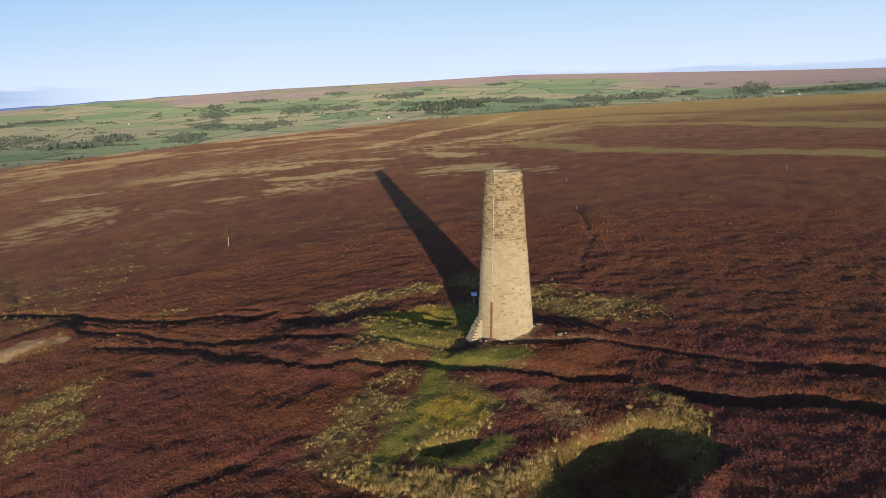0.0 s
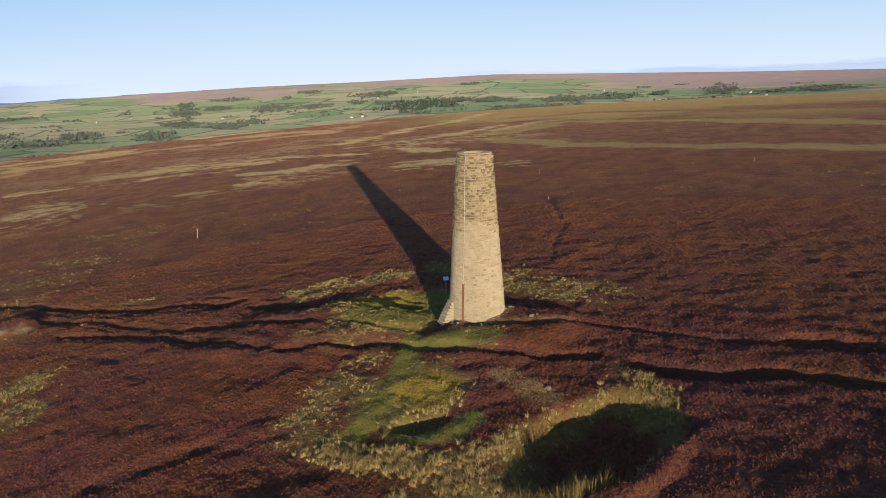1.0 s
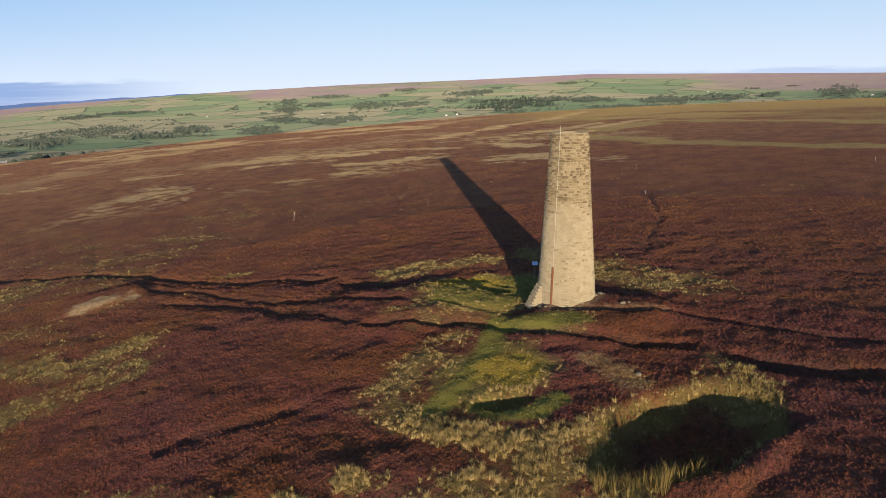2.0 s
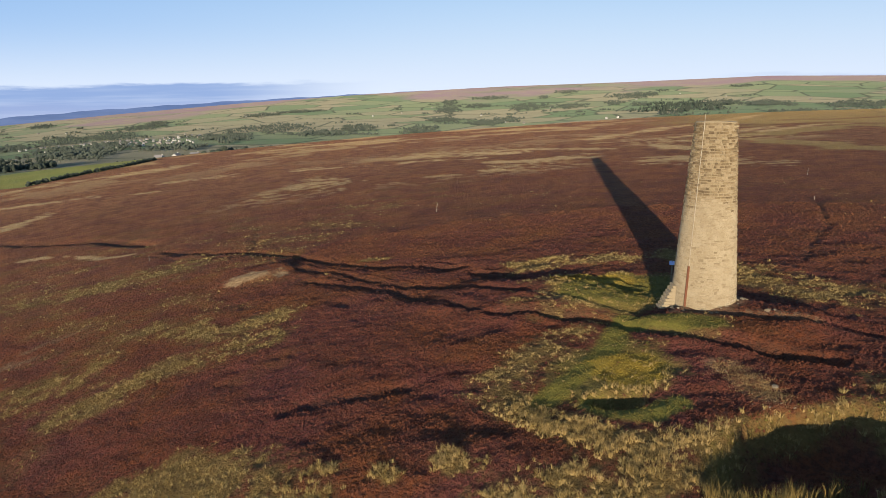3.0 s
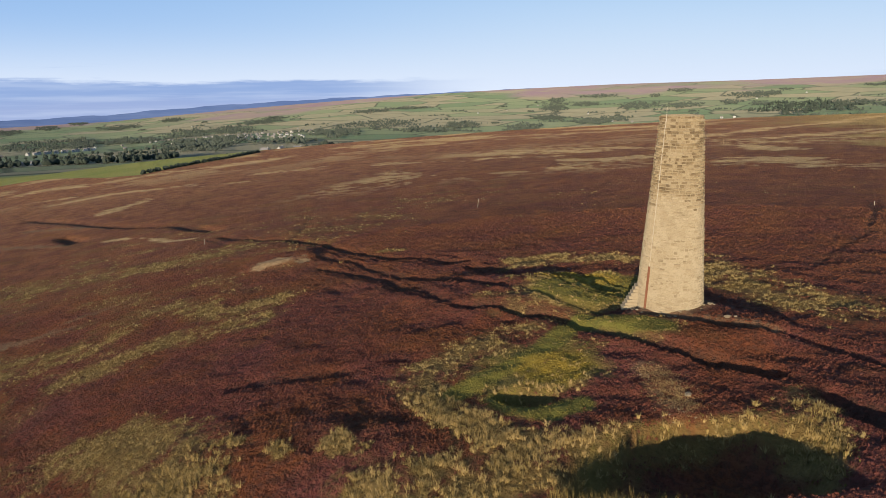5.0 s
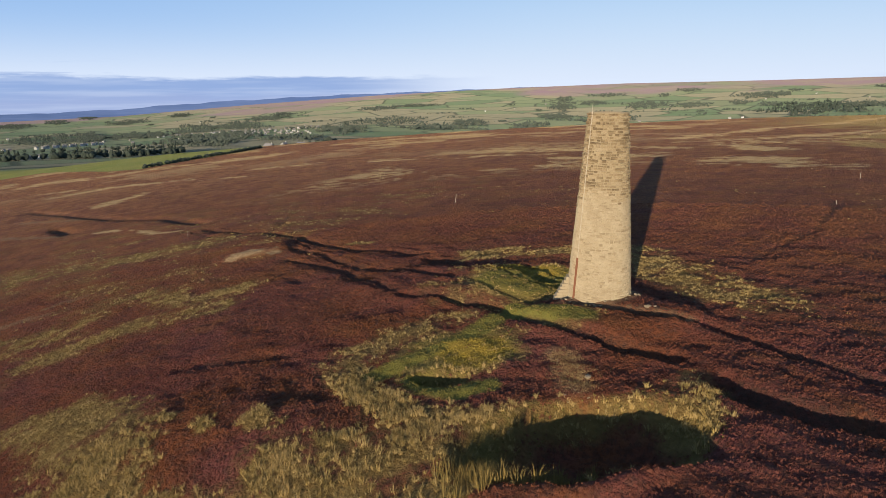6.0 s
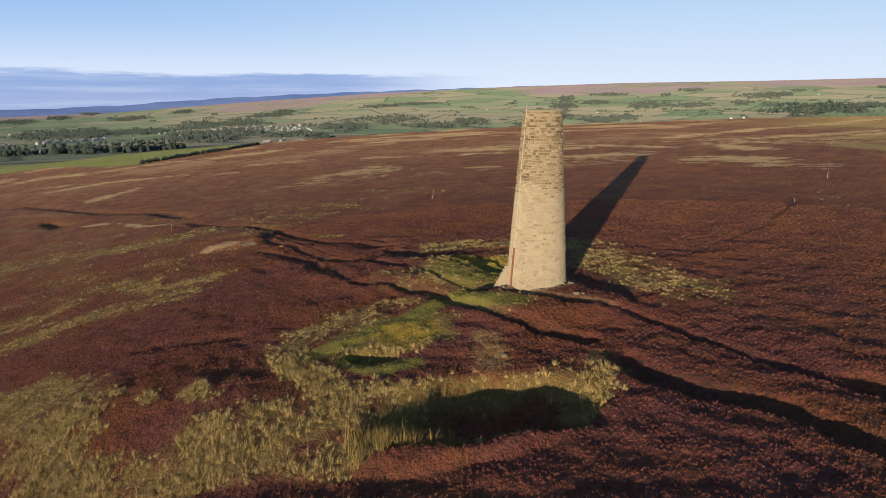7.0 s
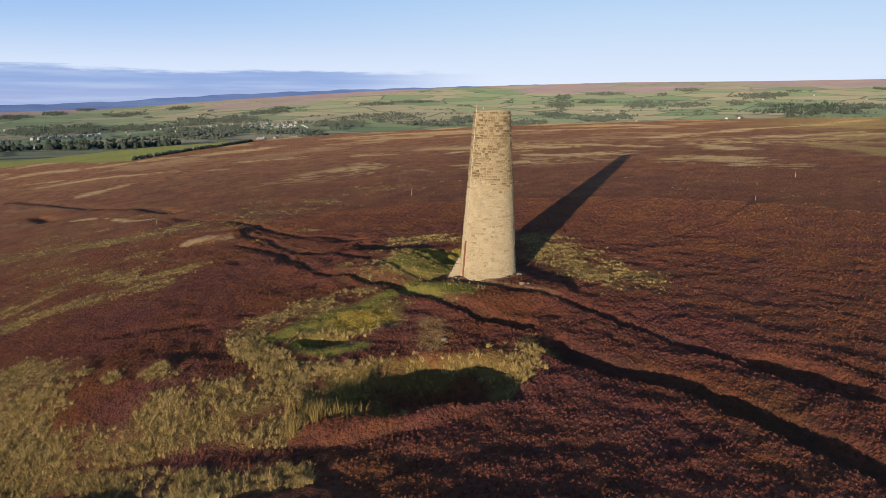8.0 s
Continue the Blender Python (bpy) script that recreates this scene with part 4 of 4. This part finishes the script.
def grow():
    rng = np.random.default_rng(5)
    # heather in low rounded bushes
    vs, fs, start = [], [], 0
    for count, area, tall, spread, per, width in ((46000, (16, 36, -66, 52), 0.08, 0.105, 15, 0.018), (70000, (36, 75, -66, 52), 0.08, 0.15, 8, 0.03), (36000, (75, 150, -66, 50), 0.06, 0.3, 6, 0.06)):
        x, y = scatter(rng, count, area)
        c = cover(x, y)
        keep = rng.random(count) > np.clip(c["grass"] * 1.05 + c["lawn"] + c["bare"] + c["pale"] + c["gold"] + c["peat"] + c["field"], 0, 1)
        keep &= near_spot(x, y, CHIMNEY_X, CHIMNEY_Y, 2.3, 2.3) > 1
        x, y = x[keep], y[keep]
        size = rng.uniform(0.6, 1.25, len(x))
        v, f = cushions(rng, x, y, land_z(x, y), tall * size, spread * size, per, width)
        vs.append(v)
        fs.append(f + start)
        start += len(v)
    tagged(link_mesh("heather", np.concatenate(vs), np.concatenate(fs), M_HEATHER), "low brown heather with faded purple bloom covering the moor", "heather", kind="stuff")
    # tussocks of bleached grass, each a dome of arching blades
    vs, fs, start = [], [], 0
    for count, area, tall, spread, per, width in ((34000, (14, 28, -68, 50), 0.24, 0.2, 28, 0.009), (100000, (28, 56, -68, 50), 0.15, 0.19, 12, 0.011), (80000, (56, 110, -68, 50), 0.17, 0.3, 7, 0.03)):
        x, y = scatter(rng, count, area)
        c = cover(x, y)
        clump = 0.25 + 0.9 * smooth(fractal(x, y, 1.1, 111, 3), 0.42, 0.6)
        keep = rng.random(count) < c["grass"] ** 1.5 * (1 - 0.95 * c["lawn"]) * (1 - 0.8 * c["moss"]) * (1 - c["bare"]) * clump * (1 - c["gold"])
        keep &= near_spot(x, y, CHIMNEY_X, CHIMNEY_Y, 2.4, 2.4) > 1
        keep &= near_spot(x, y, 8.1, 24.7, 4.3, 2.3, 33) > 1 - 0.15 * rng.random(count)
        x, y = x[keep], y[keep]
        size = rng.uniform(0.5, 1.3, len(x))
        v, f = blades(rng, x, y, land_z(x, y), tall * size, spread * size, per, width, 0.35)
        vs.append(v)
        fs.append(f + start)
        start += len(v)
    tagged(link_mesh("tussock_grass", np.concatenate(vs), np.concatenate(fs), M_STRAW), "straw-coloured tussocks of moor grass", "grass", kind="stuff")
    # bleached and golden grasses farther out
    for name, key, mat, label, low, count, area in (("bleached_grass", "pale", M_PALE, "pale bleached grass in streaks across the moor", 0.3, 60000, (100, 440, -66, 20)), ("golden_grass", "gold", M_GOLD, "golden brown grass in bands across the moor", 0.3, 34000, (95, 640, -20, 48))):
        x, y = scatter(rng, count, area)
        keep = cover(x, y)[key] > low + 0.5 * rng.random(count)
        x, y = x[keep], y[keep]
        size = rng.uniform(0.7, 1.2, len(x)) * np.hypot(x - EYE_X, y - EYE_Y) / 200.0
        v, f = sprigs(rng, x, y, land_z(x, y), 0.17 * np.sqrt(size), 1.3 * size, 6, 0.15)
        tagged(link_mesh(name, v, f, mat), label, "grass", kind="stuff")
    # short turf near the chimney, and cushions of yellow moss in it
    x, y = scatter(rng, 60000, (20, 52, -40, 14))
    c, u = cover(x, y), rng.random(60000)
    for name, share, mat, label in (("short_turf", c["lawn"] * (1 - c["moss"]), M_TURF, "short green turf round the chimney and the hollow"), ("yellow_moss", c["moss"], M_MOSS, "yellow tufted moss beside the grassy hollow")):
        keep = u < share * 0.8
        v, f = blades(rng, x[keep], y[keep], land_z(x[keep], y[keep]), np.full(keep.sum(), 0.1), np.full(keep.sum(), 0.12), 6, 0.025, 0.3)
        tagged(link_mesh(name, v, f, mat), label, "grass", kind="stuff")
    # thin ochre grass on the worn strip above the pit
    u = rng.random(1500)
    x, y = 4.9 + 2.0 * u + rng.normal(0, 0.42, 1500), 31.6 - 3.3 * u + rng.normal(0, 0.3, 1500)
    v, f = sprigs(rng, x, y, land_z(x, y), np.full(1500, 0.13), np.full(1500, 0.16), 14, 0.011)
    tagged(link_mesh("worn_grass", v, f, M_WORN), "thin ochre grass on a trodden strip", "grass", kind="stuff")
    # tall reeds on the near lip of the pit
    x = rng.normal(6.7, 0.9, 300)
    y = 22.9 + 0.5 * (x - 6.7) + rng.normal(0, 0.7, 300)
    v, f = blades(rng, x, y, land_z(x, y), rng.uniform(0.4, 1.1, 300), rng.uniform(0.25, 0.5, 300), 26, 0.009, 0.4)
    tagged(link_mesh("reeds", v, f, M_REED), "tall brown rushes growing in the shaded pit", "reeds", kind="stuff")


grow()


# ---- across the valley ----
def crown(rng, pointed):
    """A rough tree about one unit high, standing on the origin: stem and uneven clumps of leaf."""
    bm = bmesh.new()
    bmesh.ops.create_cone(bm, cap_ends=False, segments=4, radius1=0.04, radius2=0.02, depth=0.5, matrix=Matrix.Translation((0, 0, 0.2)))
    for k in range(2):
        u = float(k)
        if pointed:
            c, s = (rng.uniform(-0.05, 0.05), rng.uniform(-0.05, 0.05), 0.3 + 0.5 * u), 0.30 - 0.17 * u
        else:
            c, s = (rng.uniform(-0.2, 0.2), rng.uniform(-0.2, 0.2), rng.uniform(0.4, 0.72)), rng.uniform(0.22, 0.33)
        made = bmesh.ops.create_icosphere(bm, subdivisions=1, radius=s)["verts"]
        for v in made:
            v.co = Vector(c) + v.co * rng.uniform(0.7, 1.25)
    bmesh.ops.triangulate(bm, faces=bm.faces[:])
    bm.verts.index_update()
    v = np.array([v.co[:] for v in bm.verts])
    f = np.array([[w.index for w in p.verts] for p in bm.faces])
    bm.free()
    return v, f


def leaf_material(name, a, b):
    n = Nodes(name, rough=0.9, spec=0.1)
    c = n.mix(n.ramp(n.noise(0.06, 3), 0.35, 0.65), a, b)
    return n.done(c, n.bump(n.noise(0.8, 4, 0.7), 1.0))


# broadleaf colour is lightened and greyed in place of distance haze
M_LEAF = leaf_material("broadleaf_canopy", (0.088, 0.1, 0.075), (0.066, 0.08, 0.065))
M_PINE = leaf_material("conifer_canopy", (0.042, 0.054, 0.042), (0.055, 0.066, 0.05))
# woods: middle, half width across the view and half depth along it
WOODS_WEST = [(-3051, 1648, 73, 197), (-3192, 1920, 47, 228), (-3595, 2339, 43, 420), (-2705, 1946, 84, 250), (-2800, 2314, 52, 175), (-1868, 1092, 91, 314), (-1771, 1154, 39, 415), (-1739, 1495, 67, 378), (-1117, 945, 43, 245), (-1714, 1235, 50, 286), (-1600, 1229, 34, 306), (-928, 835, 42, 188), (-1097, 1038, 57, 210), (-1727, 1661, 76, 265), (-1915, 1988, 69, 177), (-2040, 2217, 45, 135)]
WOODS_MID = [(-875, 994, 44, 116), (-1049, 1362, 55, 273), (-1184, 1774, 107, 274), (-897, 1534, 74, 133), (-1715, 2467, 75, 147), (-1662, 2684, 106, 100), (-882, 1726, 49, 150), (-669, 1651, 48, 170), (-977, 2741, 54, 285), (-778, 2147, 53, 173), (-1098, 3108, 41, 110), (-892, 2891, 56, 148), (-955, 3304, 86, 86)]
WOODS_EAST = [(-582, 1973, 52, 135), (-565, 2152, 47, 166), (-632, 2753, 83, 175), (-689, 3307, 25, 103), (-455, 2714, 64, 162), (-631, 3602, 61, 116), (-266, 3144, 92, 163), (-186, 3202, 40, 125), (-300, 2810, 35, 120), (-193, 2676, 34, 128), (95, 2643, 66, 173), (-145, 3404, 28, 76), (223, 2481, 83, 176), (473, 2419, 103, 202), (675, 2518, 98, 195), (1086, 2559, 65, 417), (1234, 2158, 83, 153), (279, 1896, 96, 120), (851, 2548, 34, 122), (1115, 2193, 51, 94), (202, 3520, 59, 80)]
PLANTATIONS = [(-802, 514, 40, 45), (-733, 544, 35, 45), (-726, 593, 16, 45), (-852, 462, 15, 50), (-37, 2435, 138, 330)]


FIELD_HEDGE_LINE = [(-249, 197), (-253, 220), (-255, 241), (-257, 262), (-262, 284)]


def plant_wood(name, spec, rng, shapes, material, label, spacing, tall):
    cx, cy, across, along = spec
    d = Vector((cx - EYE_X, cy - EYE_Y, 0)).normalized()
    count = int(min(330, max(14, 3.14 * across * along / spacing**2)))
    r, a = np.sqrt(rng.random(count)), rng.uniform(0, 6.283, count)
    r = r * (0.75 + 0.5 * np.sin(3 * a + cx) ** 2)
    u, w = r * np.cos(a) * across, r * np.sin(a) * along
    x, y = cx + u * d.y + w * d.x, cy - u * d.x + w * d.y
    z = land_z(x, y)
    vs, fs, start = [], [], 0
    for i in range(count):
        v, f = shapes[int(rng.integers(len(shapes)))]
        s, t = tall * rng.uniform(0.6, 1.2), rng.uniform(0, 6.283)
        wide = s * rng.uniform(0.8, 1.2)
        c, q = math.cos(t), math.sin(t)
        vs.append(np.stack([x[i] + wide * (v[:, 0] * c - v[:, 1] * q), y[i] + wide * (v[:, 0] * q + v[:, 1] * c), z[i] + s * v[:, 2] - 0.3], -1))
        fs.append(f + start)
        start += len(v)
    tagged(link_mesh(name, np.concatenate(vs), np.concatenate(fs), material), label, "woodland", kind="stuff")


def build_woods():
    rng, pick = np.random.default_rng(8), random.Random(8)
    round_ones = [crown(pick, False) for _ in range(6)]
    spires = [crown(pick, True) for _ in range(4)]
    for spec in WOODS_WEST + WOODS_MID + WOODS_EAST:
        plant_wood("far_wood", spec, rng, round_ones, M_LEAF, "distant dark green broadleaf wood among pastures", 11.5, 7.5)
    for spec in PLANTATIONS:
        plant_wood("conifer_plantation", spec, rng, spires, M_PINE, "distant dark conifer plantation on the valley side", 10.0, 12.5)
    for x, y, across, along, tall in ((-302, 387, 11, 12, 7.5), (-315, 377, 6, 6, 4.5), (-335, 356, 9, 8, 3.6), (-345, 345, 5, 5, 3.0)):
        plant_wood("farm_trees", (x, y, across, along), rng, round_ones, M_PINE, "dark trees sheltering a farm at the moor's edge", 4.5, tall)
    # a hedge along the foot of the nearest pasture
    for (ax, ay), (bx, by) in zip(FIELD_HEDGE_LINE[:-1], FIELD_HEDGE_LINE[1:]):
        for k in range(5):
            u = (k + 0.5) / 5
            plant_wood("hedge", (ax + (bx - ax) * u, ay + (by - ay) * u, 1.2, 0.11 * math.hypot(bx - ax, by - ay)), rng, round_ones, M_PINE, "low dark hedge along the foot of a pasture", 1.6, 2.0)
    # lone trees and hedges along the fields
    for k in range(110):
        deg, far = pick.uniform(-62, 30), pick.uniform(1000, 3200)
        x, y = EYE_X + far * math.sin(radians(deg)), EYE_Y + far * math.cos(radians(deg))
        plant_wood("tree_group", (x, y, pick.uniform(15, 80), 6), rng, round_ones, M_LEAF, "small group of distant hedgerow trees", 24.0, 8.0)


build_woods()


def build_house(wall_material, roof_material, pane_material):
    """A gabled house of two storeys, 9 m long."""
    thing = new("house")
    bm = bmesh.new()
    w, d, h, g = 4.5, 3.3, 5.0, 2.4
    pts = [(-w, -d, -1), (w, -d, -1), (w, d, -1), (-w, d, -1), (-w, -d, h), (w, -d, h), (w, d, h), (-w, d, h), (-w, 0, h + g), (w, 0, h + g)]
    v = [bm.verts.new(p) for p in pts]
    for f in ((0, 1, 5, 4), (2, 3, 7, 6), (1, 2, 6, 9, 5), (3, 0, 4, 8, 7)):
        bm.faces.new([v[i] for i in f])
    part("wall", bm, wall_material, thing)
    bm = bmesh.new()
    for s in (-1, 1):
        a = [bm.verts.new(p) for p in ((-w - 0.3, s * (d + 0.4), h - 0.3), (w + 0.3, s * (d + 0.4), h - 0.3), (w + 0.3, 0, h + g), (-w - 0.3, 0, h + g))]
        b = [bm.verts.new(q.co + Vector((0, 0, 0.25))) for q in a]
        bm.faces.new(a)
        bm.faces.new(b)
        for i in range(4):
            bm.faces.new((a[i], a[(i + 1) % 4], b[(i + 1) % 4], b[i]))
    roof = part("roof", bm, roof_material, thing, "grey slate roof")
    bm = bmesh.new()
    bmesh.ops.create_cube(bm, size=1, matrix=Matrix.Translation((w - 0.7, 0, h + g + 0.3)) @ Matrix.Diagonal((0.8, 0.8, 1.6, 1)))
    part("chimney_stack", bm, wall_material, roof)
    for x, z in ((-2.8, 1.3), (2.8, 1.3), (-2.8, 3.7), (0, 3.7), (2.8, 3.7)):
        bm = bmesh.new()
        bmesh.ops.create_cube(bm, size=1, matrix=Matrix.Translation((x, -d - 0.02, z)) @ Matrix.Diagonal((1.0, 0.08, 1.3, 1)))
        part("window", bm, pane_material, thing)
    return thing


VILLAGE = [(-1341, 1148), (-1300, 1240), (-1068, 1050), (-1078, 1127), (-1059, 1161), (-1229, 1387), (-1239, 1519)]
FARMS = [(-2326, 1903), (-2125, 1851), (-1388, 942), (-2033, 1080), (-323, 368), (-332, 362), (-315, 377), (-1774, 2250), (-1762, 2421), (-1152, 2375), (-1113, 2561), (-736, 2427), (-533, 2008), (-464, 1962), (-239, 2052), (-207, 2056), (-62, 3179), (-536, 2707), (-1084, 2828), (116, 2981), (-228, 2960), (-1191, 873), (-856, 486), (-870, 505), (-1200, 633), (-1215, 650), (711, 2843), (726, 2766), (709, 2130), (1197, 2279), (1206, 2239), (1264, 2127), (1034, 2225), (992, 2032), (379, 2707)]


def build_houses():
    rng = random.Random(21)
    slate = Nodes("slate_roof", rough=0.8)
    slate = slate.done(slate.mix(object_random(slate), (0.13, 0.13, 0.14), (0.22, 0.2, 0.19)))
    pane = Nodes("window_glass", rough=0.15, spec=0.5).done((0.03, 0.04, 0.05))
    kinds = []
    for name, lo, hi in (("white_render", (0.55, 0.53, 0.48), (0.42, 0.40, 0.36)), ("grey_stone", (0.24, 0.21, 0.17), (0.34, 0.30, 0.25))):
        n = Nodes(name, rough=0.9)
        kinds.append(build_house(n.done(n.mix(object_random(n), lo, hi)), slate, pane))
    labels = ("white rendered house with a slate roof in the valley", "grey stone house with a slate roof in the valley")
    spots = [(x, y, 0.45, "farms on the valley side", 0.65) for x, y in FARMS]
    for i in range(120):
        k = rng.randrange(len(VILLAGE) - 1)
        u = rng.random()
        (ax, ay), (bx, by) = VILLAGE[k], VILLAGE[k + 1]
        spots.append((ax + (bx - ax) * u + rng.gauss(0, 60), ay + (by - ay) * u + rng.gauss(0, 60), 0.5, "houses of the village", 0.52))
    for i in range(13):
        u = i / 12.0
        spots.append((-1219 - 55 * u + rng.gauss(0, 3), 699 + 163 * u + rng.gauss(0, 3), 1.0, "row of white houses below the wood", 0.75))
    first = set()
    for x, y, white, group, size in spots:
        k = 0 if rng.random() < white else 1
        m = pose(x, y, height(x, y), 0, 0, rng.choice((0, 90)) + rng.gauss(20, 12)) @ Matrix.Diagonal((size, size, size, 1))
        if k in first:
            ob = copy_thing(kinds[k], m)
            ob.scale = (size, size, size)
        else:
            ob = kinds[k]
            ob.matrix_basis = m
            first.add(k)
        tagged(ob, labels[k], "house", group)


build_houses()


def build_backdrop():
    """Hills beyond the near skyline, at the edge of sight, with haze blue in their colour."""
    n = Nodes("haze_tinted_hills", rough=0.7, spec=0.0)
    # the blue of distance haze is put into the base colour
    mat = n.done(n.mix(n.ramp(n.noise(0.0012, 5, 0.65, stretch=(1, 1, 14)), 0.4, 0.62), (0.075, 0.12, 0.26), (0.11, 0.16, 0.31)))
    deg = np.arange(-80, 6, 0.5)
    rise = np.interp(deg, [-80, -62, -55, -51, -47, -38, -29, -20, -10, 5], [-1.95, -1.77, -1.5, -1.18, -0.92, -0.46, -0.1, 0.25, 0.5, 0.55]) + 0.03 * np.sin(deg * 1.3) + 0.02 * np.sin(deg * 3.1)
    vs = []
    for far, up in ((4600, -4.0), (4840, 0.0), (4900, -6.0)):
        e = rise + up
        vs.append(np.stack([EYE_X + far * np.sin(np.radians(deg)), EYE_Y + far * np.cos(np.radians(deg)), EYE_Z + far * np.tan(np.radians(e))], -1))
    k = len(deg)
    i = np.arange(k - 1)
    faces = np.concatenate([np.stack([i + b * k, i + 1 + b * k, i + 1 + (b + 1) * k, i + (b + 1) * k], -1) for b in (0, 1)])
    tagged(link_mesh("backdrop", np.concatenate(vs), faces, mat), "hills on the horizon, tinted blue for haze", "hills", kind="structure")


build_backdrop()
